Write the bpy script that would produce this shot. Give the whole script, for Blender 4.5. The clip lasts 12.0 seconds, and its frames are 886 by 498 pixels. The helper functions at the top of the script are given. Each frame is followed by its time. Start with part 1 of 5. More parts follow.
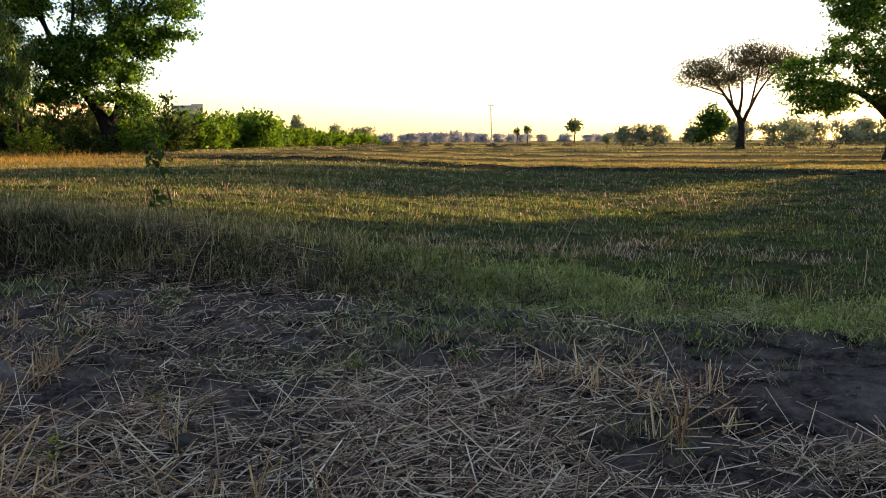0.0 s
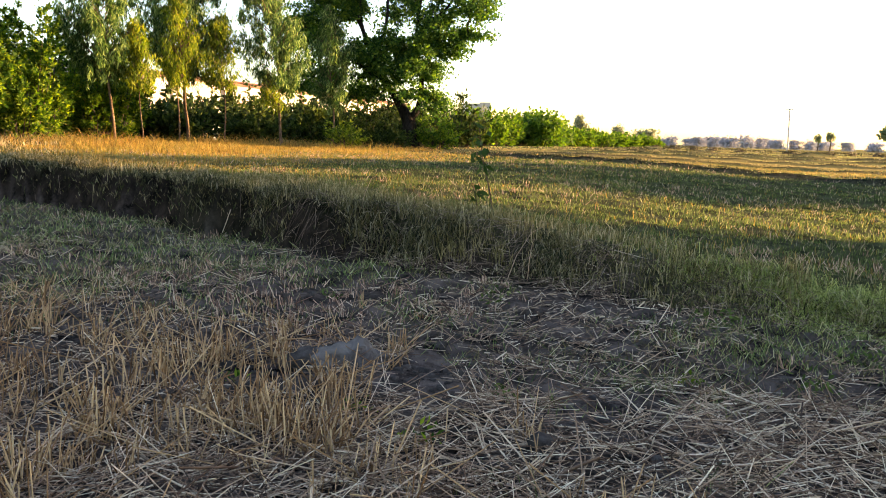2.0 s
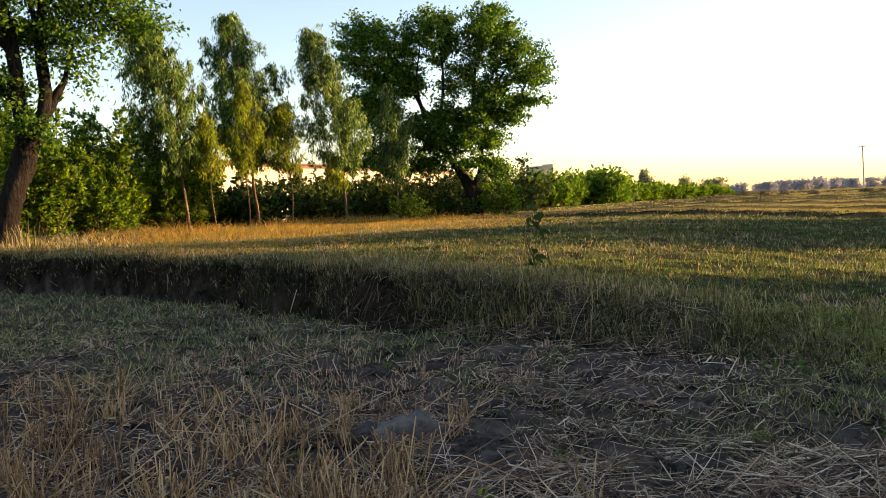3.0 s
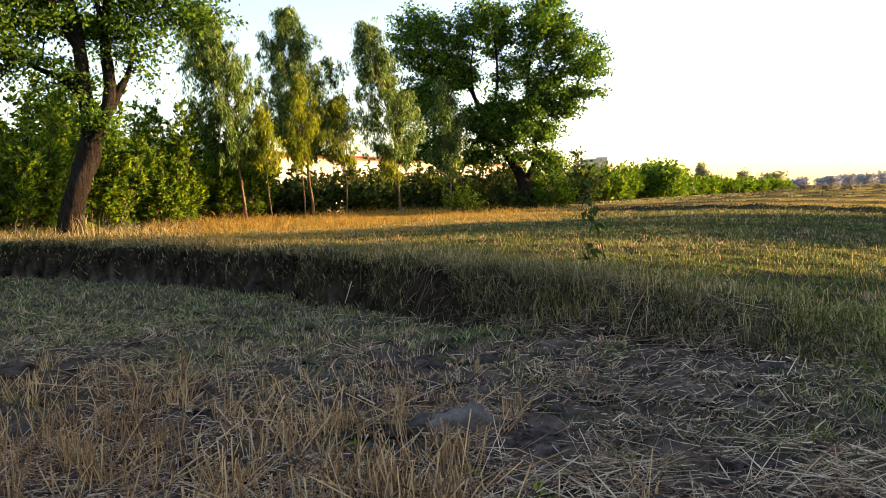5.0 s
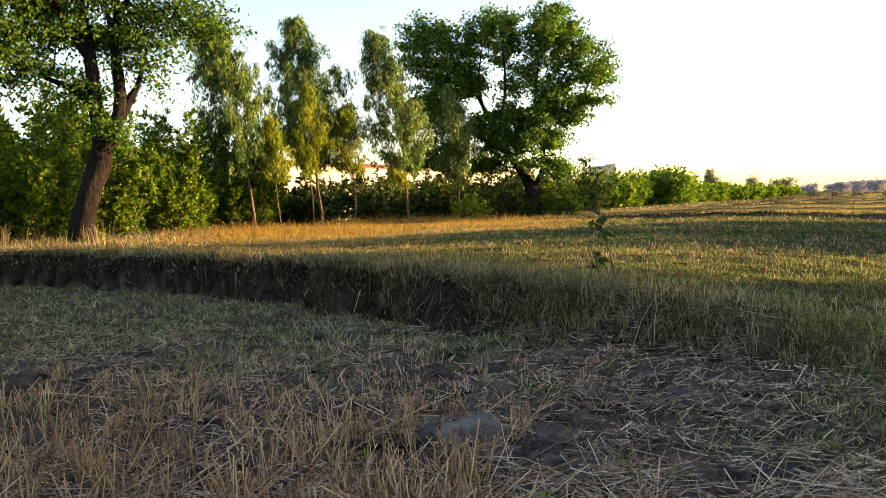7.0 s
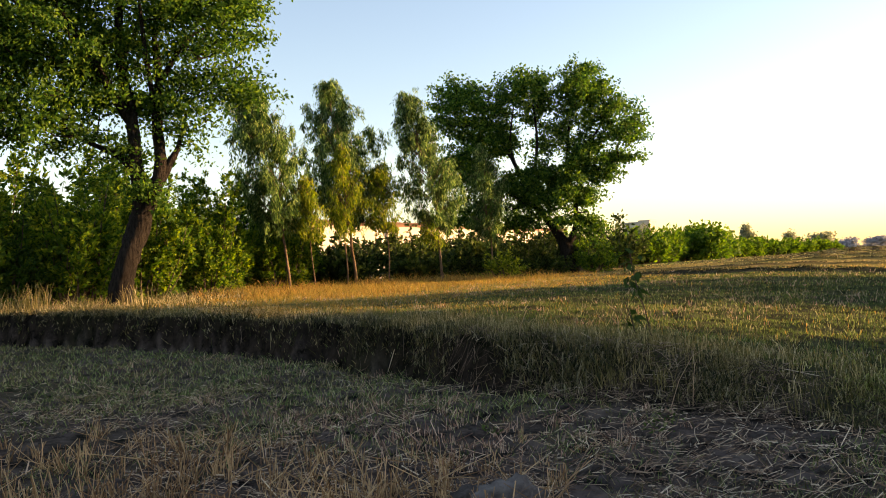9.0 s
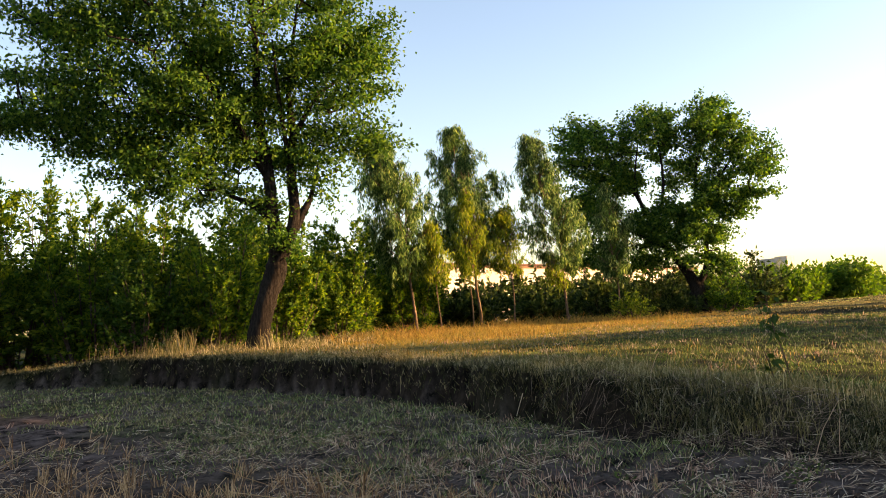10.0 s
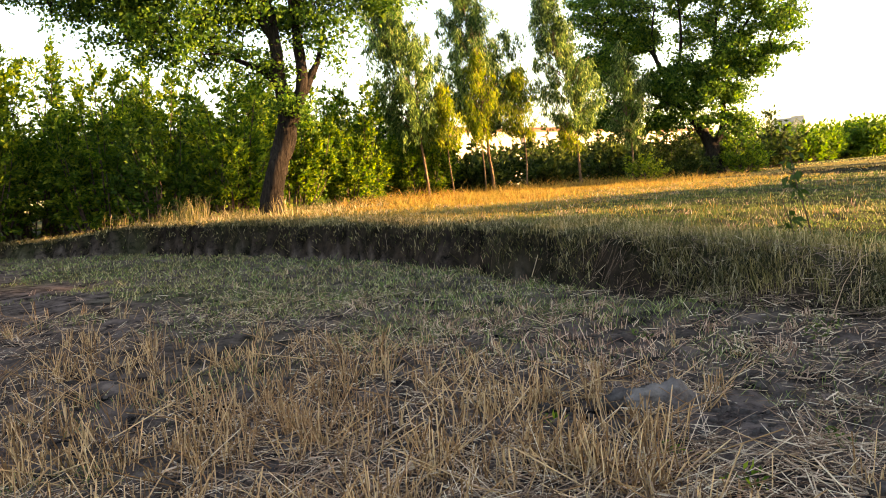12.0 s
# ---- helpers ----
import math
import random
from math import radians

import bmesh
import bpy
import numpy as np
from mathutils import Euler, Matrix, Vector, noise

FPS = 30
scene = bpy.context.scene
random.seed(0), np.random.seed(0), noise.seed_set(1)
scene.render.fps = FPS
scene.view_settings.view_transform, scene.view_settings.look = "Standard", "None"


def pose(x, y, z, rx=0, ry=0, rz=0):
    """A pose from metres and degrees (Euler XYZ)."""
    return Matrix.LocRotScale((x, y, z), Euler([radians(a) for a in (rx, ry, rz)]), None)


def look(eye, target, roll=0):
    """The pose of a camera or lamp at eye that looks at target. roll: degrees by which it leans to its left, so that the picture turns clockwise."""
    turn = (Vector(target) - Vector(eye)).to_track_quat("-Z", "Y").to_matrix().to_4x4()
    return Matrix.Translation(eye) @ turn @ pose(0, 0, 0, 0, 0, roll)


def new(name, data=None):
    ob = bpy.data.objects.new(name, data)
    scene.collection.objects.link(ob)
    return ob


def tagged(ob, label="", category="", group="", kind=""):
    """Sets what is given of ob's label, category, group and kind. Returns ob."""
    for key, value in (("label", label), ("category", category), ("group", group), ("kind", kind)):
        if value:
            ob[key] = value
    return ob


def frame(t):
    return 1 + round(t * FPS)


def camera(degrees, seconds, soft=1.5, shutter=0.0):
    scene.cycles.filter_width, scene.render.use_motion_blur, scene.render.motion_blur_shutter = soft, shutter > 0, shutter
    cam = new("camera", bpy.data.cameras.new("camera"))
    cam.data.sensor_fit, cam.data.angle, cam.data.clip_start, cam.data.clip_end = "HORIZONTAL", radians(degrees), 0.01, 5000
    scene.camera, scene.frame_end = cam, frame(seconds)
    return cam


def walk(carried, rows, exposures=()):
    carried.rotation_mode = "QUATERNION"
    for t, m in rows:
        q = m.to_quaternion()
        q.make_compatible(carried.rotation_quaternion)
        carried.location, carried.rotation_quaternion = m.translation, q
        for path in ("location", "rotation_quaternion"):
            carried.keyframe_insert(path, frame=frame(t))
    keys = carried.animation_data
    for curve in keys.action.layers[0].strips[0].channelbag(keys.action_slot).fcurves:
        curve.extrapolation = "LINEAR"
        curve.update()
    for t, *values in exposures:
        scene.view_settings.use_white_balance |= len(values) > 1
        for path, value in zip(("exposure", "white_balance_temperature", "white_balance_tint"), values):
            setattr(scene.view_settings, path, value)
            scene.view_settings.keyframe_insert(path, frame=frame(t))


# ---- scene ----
cam = camera(56.3, 12.0, soft=1.0)
PATH = [
    (0, (0.01, 0.034, 1.005), (0.004, 2.017, 0.746), -0.2),
    (0.5, (-0.02, 0.043, 0.998), (-0.158, 2.018, 0.716), -0.6),
    (1, (-0.196, 0.061, 0.992), (-0.5, 2.007, 0.648), 1.5),
    (1.5, (-0.387, 0.062, 0.995), (-0.823, 1.978, 0.624), 5.8),
    (2, (-0.315, 0.044, 1.013), (-0.959, 1.918, 0.746), 1.7),
    (2.5, (-0.126, 0.059, 1.062), (-0.898, 1.899, 0.932), -3.3),
    (3, (-0.218, 0.038, 1.03), (-1.025, 1.865, 0.924), -2.7),
    (3.5, (-0.228, 0.045, 1.019), (-1.067, 1.854, 0.871), -1.9),
    (3.7, (-0.228, 0.038, 1.018), (-1.086, 1.838, 0.865), -2.0),
    (5.5, (-0.222, 0.004, 1.047), (-1.146, 1.775, 0.937), -2.3),
    (6, (-0.218, -0.005, 1.049), (-1.144, 1.764, 0.941), -2.4),
    (6.5, (-0.209, -0.018, 1.052), (-1.14, 1.749, 0.946), -2.5),
    (7, (-0.209, -0.017, 1.054), (-1.147, 1.746, 0.954), -2.5),
    (7.2, (-0.206, -0.027, 1.053), (-1.152, 1.732, 0.968), -2.5),
    (8.8, (-0.199, -0.022, 1.049), (-1.179, 1.72, 1.108), -2.9),
    (9, (-0.203, -0.03, 1.063), (-1.207, 1.7, 1.106), -3.0),
    (9.5, (-0.19, -0.064, 1.08), (-1.305, 1.595, 1.142), -3.7),
    (10, (-0.162, -0.123, 1.09), (-1.404, 1.437, 1.25), -3.6),
    (10.5, (-0.221, -0.138, 1.096), (-1.55, 1.346, 1.269), -4.0),
    (11, (-0.237, -0.098, 1.082), (-1.589, 1.375, 1.145), -4.8),
    (11.5, (-0.253, -0.09, 1.074), (-1.58, 1.404, 1.001), -4.7),
    (12, (-0.262, -0.047, 1.06), (-1.542, 1.481, 0.899), -4.4),
]
EXPOSURES = [(0.0, 1.68, 7150, 26), (0.8, 1.9, 7300, 26), (1.5, 2.95, 7800, 25), (2.0, 2.47, 7450, 25), (2.5, 2.15, 7450, 25), (3.0, 1.75, 7550, 25), (3.5, 2.15, 7500, 25), (5.5, 2.15, 7750, 26), (7.0, 2.15, 7750, 26), (9.0, 1.72, 8000, 25), (9.5, 1.9, 7750, 26), (10.5, 1.9, 7900, 27), (11.2, 2.21, 8050, 22), (12.0, 2.83, 9050, 28)]
walk(cam, [(t, look(eye, target, roll)) for t, eye, target, roll in PATH], EXPOSURES)

# ---------------------------------------------------------------- light
SUN_AZ, SUN_EL = 50.0, 7.0          # degrees to the right of +y, degrees up
world = bpy.data.worlds.new("evening_sky")
scene.world = world
world.use_nodes = True
wn = world.node_tree
sky = wn.nodes.new("ShaderNodeTexSky")
sky.sky_type = "NISHITA"
sky.sun_disc = False
sky.sun_elevation = radians(SUN_EL)
sky.sun_rotation = radians(SUN_AZ)
sky.air_density, sky.dust_density, sky.ozone_density = 1.0, 0.6, 2.0
wn.nodes["Background"].inputs["Strength"].default_value = 0.15
wn.links.new(sky.outputs["Color"], wn.nodes["Background"].inputs["Color"])

sun_data = bpy.data.lights.new("sun", "SUN")
sun_data.energy, sun_data.angle, sun_data.color = 5.0, radians(0.6), (1.0, 0.70, 0.35)
sun = new("sun", sun_data)
sa, se = radians(SUN_AZ), radians(SUN_EL)
SUN_DIR = Vector((math.sin(sa) * math.cos(se), math.cos(sa) * math.cos(se), math.sin(se)))
sun.matrix_world = look((0, 0, 60), Vector((0, 0, 60)) - SUN_DIR)

R = np.random.default_rng(11)


# ---------------------------------------------------------------- noise in numpy
def lattice(ix, iy, seed):
    h = (ix * 374761393 + iy * 668265263 + seed * 974711) & 0x7FFFFFFF
    h = ((h ^ (h >> 13)) * 1274126177) & 0x7FFFFFFF
    return ((h ^ (h >> 16)) & 0xFFFF) / 65535.0


def value_noise(x, y, size, seed=0):
    u, v = np.asarray(x, float) / size, np.asarray(y, float) / size
    iu, iv = np.floor(u).astype(np.int64), np.floor(v).astype(np.int64)
    fu, fv = u - iu, v - iv
    fu, fv = fu * fu * (3 - 2 * fu), fv * fv * (3 - 2 * fv)
    a = lattice(iu, iv, seed) * (1 - fu) + lattice(iu + 1, iv, seed) * fu
    b = lattice(iu, iv + 1, seed) * (1 - fu) + lattice(iu + 1, iv + 1, seed) * fu
    return (a * (1 - fv) + b * fv) * 2 - 1


def smooth(v, a, b):
    t = np.clip((np.asarray(v, float) - a) / (b - a), 0, 1)
    return t * t * (3 - 2 * t)


# ---------------------------------------------------------------- the lie of the land
BANK_X = np.array([-60, -30, -22, -17, -12.5, -9.0, -6.4, -4.1, -2.7, -1.0, 0.7, 2.2, 8.0, 40.0])
BANK_Y = np.array([-2.0, 6.2, 8.5, 9.4, 9.2, 8.5, 7.6, 6.5, 5.8, 5.3, 4.9, 4.3, 2.9, -4.0])
RIDGES = ((24.8, 0.13, 0.35, 0.34), (33, 0.10, 0.4, 0.36), (42, 0.15, 0.5, 0.42), (56, 0.16, 0.6, 0.34), (70, 0.20, 0.7, 0.4), (86, 0.46, 0.8, 0.5), (120, 0.26, 1.5, 0.1))
TREE_A, TREE_B = (-15.4, 12.0), (-14.6, 36.3)


def bank_distance(x, y):
    """Metres beyond the foot of the bank (positive on the upper field)."""
    wob = 0.16 * value_noise(x, y, 0.9, 5) + 0.08 * value_noise(x, y, 0.35, 6)
    return (y - np.interp(x, BANK_X, BANK_Y)) * 0.93 + wob


def height(x, y):
    x, y = np.asarray(x, float), np.asarray(y, float)
    d = bank_distance(x, y)
    left = 1 - smooth(x, -5.5, 3.2)
    r = np.hypot(x, y)
    top = left * (0.45 - 0.16 * smooth(-x, 16.5, 21)) + (1 - left) * 0.20 * smooth(y, 7, 30)
    top = top + 0.13 * np.exp(-((x - TREE_A[0]) ** 2 + (y - TREE_A[1]) ** 2) / 22.0)
    top = top * (1 - smooth(r, 60, 160)) + 0.2 * smooth(r, 60, 160)
    top = top + 0.05 * np.exp(-((d - 0.9) / 0.8) ** 2)
    # low earth ridges between the fields
    for at, hgt, wid, slope in RIDGES:
        line = y + slope * x + 0.3 * value_noise(x, y * 0, 9.0, 8) - at
        top = top + hgt * np.exp(-(line / wid) ** 2) * smooth(x, -13, -6)
    up = smooth(d, 0.0, 0.14 + 0.95 * (1 - left))
    near = 0.026 * value_noise(x, y, 0.55, 1) + 0.024 * value_noise(x, y, 0.17, 2) + 0.013 * value_noise(x, y, 0.075, 9) * (r < 7) + 0.035 * value_noise(x, y, 1.9, 3)
    rough = 1 / (1 + (r / 18) ** 2)
    # a shallow hollow of trodden earth and a wheel rut
    near = near - 0.05 * np.exp(-((x + 0.2) / 0.7) ** 2 - ((y - 3.75) / 0.22) ** 2)
    return top * up + near * (0.3 + 0.7 * rough) + 0.02 * value_noise(x, y, 14, 4) * up * smooth(r, 8, 25)


# ---------------------------------------------------------------- materials
def nodes_of(name):
    m = bpy.data.materials.new(name)
    m.use_nodes = True
    return m, m.node_tree, m.node_tree.nodes["Principled BSDF"]


def ramp(nt, src, stops):
    r = nt.nodes.new("ShaderNodeValToRGB")
    while len(r.color_ramp.elements) < len(stops):
        r.color_ramp.elements.new(0.5)
    for e, (p, c) in zip(r.color_ramp.elements, stops):
        e.position, e.color = p, (*c, 1)
    nt.links.new(src, r.inputs["Fac"])
    return r.outputs["Color"]


def noise_tex(nt, scale, detail=4.0, rough=0.6, coords=None):
    n = nt.nodes.new("ShaderNodeTexNoise")
    n.inputs["Scale"].default_value, n.inputs["Detail"].default_value, n.inputs["Roughness"].default_value = scale, detail, rough
    if coords is None:
        coords = nt.nodes.new("ShaderNodeTexCoord").outputs["Object"]
    nt.links.new(coords, n.inputs["Vector"])
    return n.outputs["Fac"]


def mixed(nt, fac, a, b):
    m = nt.nodes.new("ShaderNodeMix")
    m.data_type = "RGBA"
    if isinstance(fac, float):
        m.inputs["Factor"].default_value = fac
    else:
        nt.links.new(fac, m.inputs["Factor"])
    for sock, v in (("A", a), ("B", b)):
        s = [i for i in m.inputs if i.name == sock and i.type == "RGBA"][0]
        if isinstance(v, tuple):
            s.default_value = (*v, 1)
        else:
            nt.links.new(v, s)
    return [o for o in m.outputs if o.type == "RGBA"][0]


def bumped(nt, bsdf, src, strength, distance):
    b = nt.nodes.new("ShaderNodeBump")
    b.inputs["Strength"].default_value, b.inputs["Distance"].default_value = strength, distance
    nt.links.new(src, b.inputs["Height"])
    nt.links.new(b.outputs["Normal"], bsdf.inputs["Normal"])


def blade_material(name, stops, through_light=0.35, rough=0.6, patch=None):
    """Leaves, grass and straw: colour varies from blade to blade; some light comes through."""
    m, nt, bsdf = nodes_of(name)
    geo = nt.nodes.new("ShaderNodeNewGeometry")
    col = ramp(nt, geo.outputs["Random Per Island"], stops)
    if patch:
        f = ramp(nt, noise_tex(nt, patch[0], 3), [(0.35, (0, 0, 0)), (0.65, (1, 1, 1))])
        col = mixed(nt, f, col, mixed(nt, patch[2], col, patch[1]))
    nt.links.new(col, bsdf.inputs["Base Color"])
    bsdf.inputs["Roughness"].default_value = rough
    bsdf.inputs["Specular IOR Level"].default_value = 0.08
    if through_light > 0:
        tr = nt.nodes.new("ShaderNodeBsdfTranslucent")
        hs = nt.nodes.new("ShaderNodeHueSaturation")
        hs.inputs["Saturation"].default_value, hs.inputs["Value"].default_value = 1.1, 1.5
        nt.links.new(col, hs.inputs["Color"])
        nt.links.new(hs.outputs["Color"], tr.inputs["Color"])
        mx = nt.nodes.new("ShaderNodeMixShader")
        mx.inputs[0].default_value = through_light
        nt.links.new(bsdf.outputs[0], mx.inputs[1])
        nt.links.new(tr.outputs[0], mx.inputs[2])
        nt.links.new(mx.outputs[0], nt.nodes["Material Output"].inputs["Surface"])
    return m


LEAF_BIG = blade_material("leaf_broad", [(0.0, (0.016, 0.050, 0.012)), (0.5, (0.050, 0.114, 0.019)), (1.0, (0.135, 0.222, 0.032))], 0.46)
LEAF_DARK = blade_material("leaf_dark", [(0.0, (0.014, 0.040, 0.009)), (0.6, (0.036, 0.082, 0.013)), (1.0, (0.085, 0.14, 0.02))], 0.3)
LEAF_EUC = blade_material("leaf_gum", [(0.0, (0.016, 0.042, 0.015)), (0.45, (0.058, 0.115, 0.032)), (0.8, (0.155, 0.235, 0.068)), (1.0, (0.33, 0.42, 0.15))], 0.45, 0.5)
LEAF_SAPLING = blade_material("leaf_sapling", [(0.0, (0.012, 0.032, 0.008)), (1.0, (0.045, 0.085, 0.018))], 0.3)
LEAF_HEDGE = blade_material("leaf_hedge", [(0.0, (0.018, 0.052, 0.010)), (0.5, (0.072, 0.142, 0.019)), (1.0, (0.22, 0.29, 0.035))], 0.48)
# The saplings' sunlit yellow is put into this leaf colour.
LEAF_GOLD = blade_material("leaf_sunlit_yellow", [(0.0, (0.040, 0.080, 0.012)), (0.5, (0.125, 0.175, 0.022)), (1.0, (0.30, 0.33, 0.045))], 0.5)
# Darker, duller green than the hedge, for the low bushes.
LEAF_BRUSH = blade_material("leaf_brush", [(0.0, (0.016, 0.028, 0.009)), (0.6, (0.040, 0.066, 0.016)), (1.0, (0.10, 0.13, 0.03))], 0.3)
LEAF_CANE = blade_material("leaf_cane", [(0.0, (0.026, 0.066, 0.010)), (0.5, (0.070, 0.135, 0.017)), (1.0, (0.14, 0.215, 0.028))], 0.45)
LEAF_ACACIA = blade_material("leaf_feathery", [(0.0, (0.035, 0.042, 0.018)), (0.6, (0.085, 0.082, 0.036)), (1.0, (0.17, 0.135, 0.07))], 0.28)
# Distance haze is put into these three leaf colours as a paler tint.
LEAF_FAR = blade_material("leaf_far_haze", [(0.0, (0.08, 0.115, 0.055)), (0.6, (0.125, 0.165, 0.08)), (1.0, (0.19, 0.225, 0.12))], 0.25, 0.8)
LEAF_HAZE = blade_material("leaf_haze_tint", [(0.0, (0.34, 0.34, 0.37)), (1.0, (0.40, 0.395, 0.425))], 0.1, 0.9)
LEAF_MIST = blade_material("leaf_mist_tint", [(0.0, (0.15, 0.17, 0.10)), (1.0, (0.26, 0.28, 0.18))], 0.3, 0.9)
SHEAF = blade_material("old_sheaf", [(0.0, (0.05, 0.035, 0.024)), (1.0, (0.21, 0.15, 0.09))], 0.05, 0.8)
STRAW = blade_material("straw", [(0.0, (0.05, 0.030, 0.020)), (0.3, (0.24, 0.148, 0.098)), (0.65, (0.58, 0.405, 0.275)), (1.0, (0.92, 0.79, 0.59))], 0.05, 0.6, (0.9, (0.38, 0.225, 0.15), 0.4))
STUBBLE = blade_material("stubble", [(0.0, (0.11, 0.052, 0.022)), (0.4, (0.38, 0.222, 0.108)), (1.0, (0.84, 0.60, 0.34))], 0.08, 0.6, (0.7, (0.36, 0.195, 0.10), 0.5))
STUBBLE_RED = blade_material("stubble_old", [(0.0, (0.12, 0.060, 0.043)), (0.5, (0.42, 0.240, 0.168)), (1.0, (0.80, 0.58, 0.42))], 0.06, 0.65)
GRASS = blade_material("grass_green", [(0.0, (0.020, 0.038, 0.010)), (0.5, (0.060, 0.104, 0.029)), (0.84, (0.145, 0.185, 0.055)), (1.0, (0.38, 0.35, 0.19))], 0.40, 0.6, (0.6, (0.13, 0.13, 0.04), 0.35))
WEEDS = blade_material("weeds_low", [(0.0, (0.030, 0.055, 0.018)), (0.5, (0.125, 0.185, 0.058)), (0.85, (0.28, 0.33, 0.12)), (1.0, (0.50, 0.48, 0.27))], 0.35, 0.6)
PALE_STUB = blade_material("stubble_pale", [(0.0, (0.05, 0.05, 0.025)), (0.5, (0.17, 0.145, 0.080)), (1.0, (0.46, 0.39, 0.26))], 0.2, 0.65)
CHAFF = blade_material("chaff_dull", [(0.0, (0.035, 0.024, 0.019)), (0.5, (0.13, 0.088, 0.066)), (0.9, (0.36, 0.265, 0.20)), (1.0, (0.70, 0.58, 0.44))], 0.0, 0.8)
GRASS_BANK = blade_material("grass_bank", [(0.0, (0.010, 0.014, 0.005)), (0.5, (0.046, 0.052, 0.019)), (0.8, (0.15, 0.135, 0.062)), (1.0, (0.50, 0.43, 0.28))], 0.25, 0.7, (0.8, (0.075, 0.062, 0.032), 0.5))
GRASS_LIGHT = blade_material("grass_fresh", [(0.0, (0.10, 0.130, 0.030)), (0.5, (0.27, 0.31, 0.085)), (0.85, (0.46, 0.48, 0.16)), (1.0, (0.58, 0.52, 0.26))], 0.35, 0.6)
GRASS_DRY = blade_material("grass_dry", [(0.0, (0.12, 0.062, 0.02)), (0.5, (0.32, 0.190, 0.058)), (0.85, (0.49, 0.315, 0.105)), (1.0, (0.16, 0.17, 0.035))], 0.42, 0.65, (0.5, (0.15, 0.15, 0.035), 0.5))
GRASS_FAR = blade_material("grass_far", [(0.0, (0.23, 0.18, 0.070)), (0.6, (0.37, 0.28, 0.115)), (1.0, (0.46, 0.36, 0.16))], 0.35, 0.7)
GRASS_MIX = blade_material("grass_mixed", [(0.0, (0.024, 0.032, 0.010)), (0.4, (0.100, 0.100, 0.031)), (0.62, (0.25, 0.20, 0.090)), (0.85, (0.46, 0.37, 0.20)), (1.0, (0.66, 0.57, 0.36))], 0.32, 0.6, (0.5, (0.18, 0.145, 0.06), 0.5))


def bark(name, dark, light, scale=9.0):
    m, nt, bsdf = nodes_of(name)
    tc = nt.nodes.new("ShaderNodeTexCoord")
    mp = nt.nodes.new("ShaderNodeMapping")
    mp.inputs["Scale"].default_value = (1.0, 1.0, 0.22)
    nt.links.new(tc.outputs["Object"], mp.inputs["Vector"])
    a = noise_tex(nt, scale, 6, 0.7, mp.outputs["Vector"])
    b = noise_tex(nt, 1.3, 2, 0.5)
    col = mixed(nt, ramp(nt, b, [(0.35, (0, 0, 0)), (0.7, (0.6, 0.6, 0.6))]), ramp(nt, a, [(0.3, dark), (0.7, light)]), tuple(0.6 * c for c in dark))
    nt.links.new(col, bsdf.inputs["Base Color"])
    bsdf.inputs["Roughness"].default_value = 0.9
    bsdf.inputs["Specular IOR Level"].default_value = 0.05
    bumped(nt, bsdf, a, 1.0, 0.12)
    return m


BARK = bark("bark_grey_brown", (0.045, 0.035, 0.028), (0.17, 0.13, 0.10))
BARK_PALE = bark("bark_gum", (0.11, 0.07, 0.045), (0.30, 0.21, 0.14), 14)
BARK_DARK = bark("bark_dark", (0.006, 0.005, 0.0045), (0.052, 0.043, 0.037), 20)


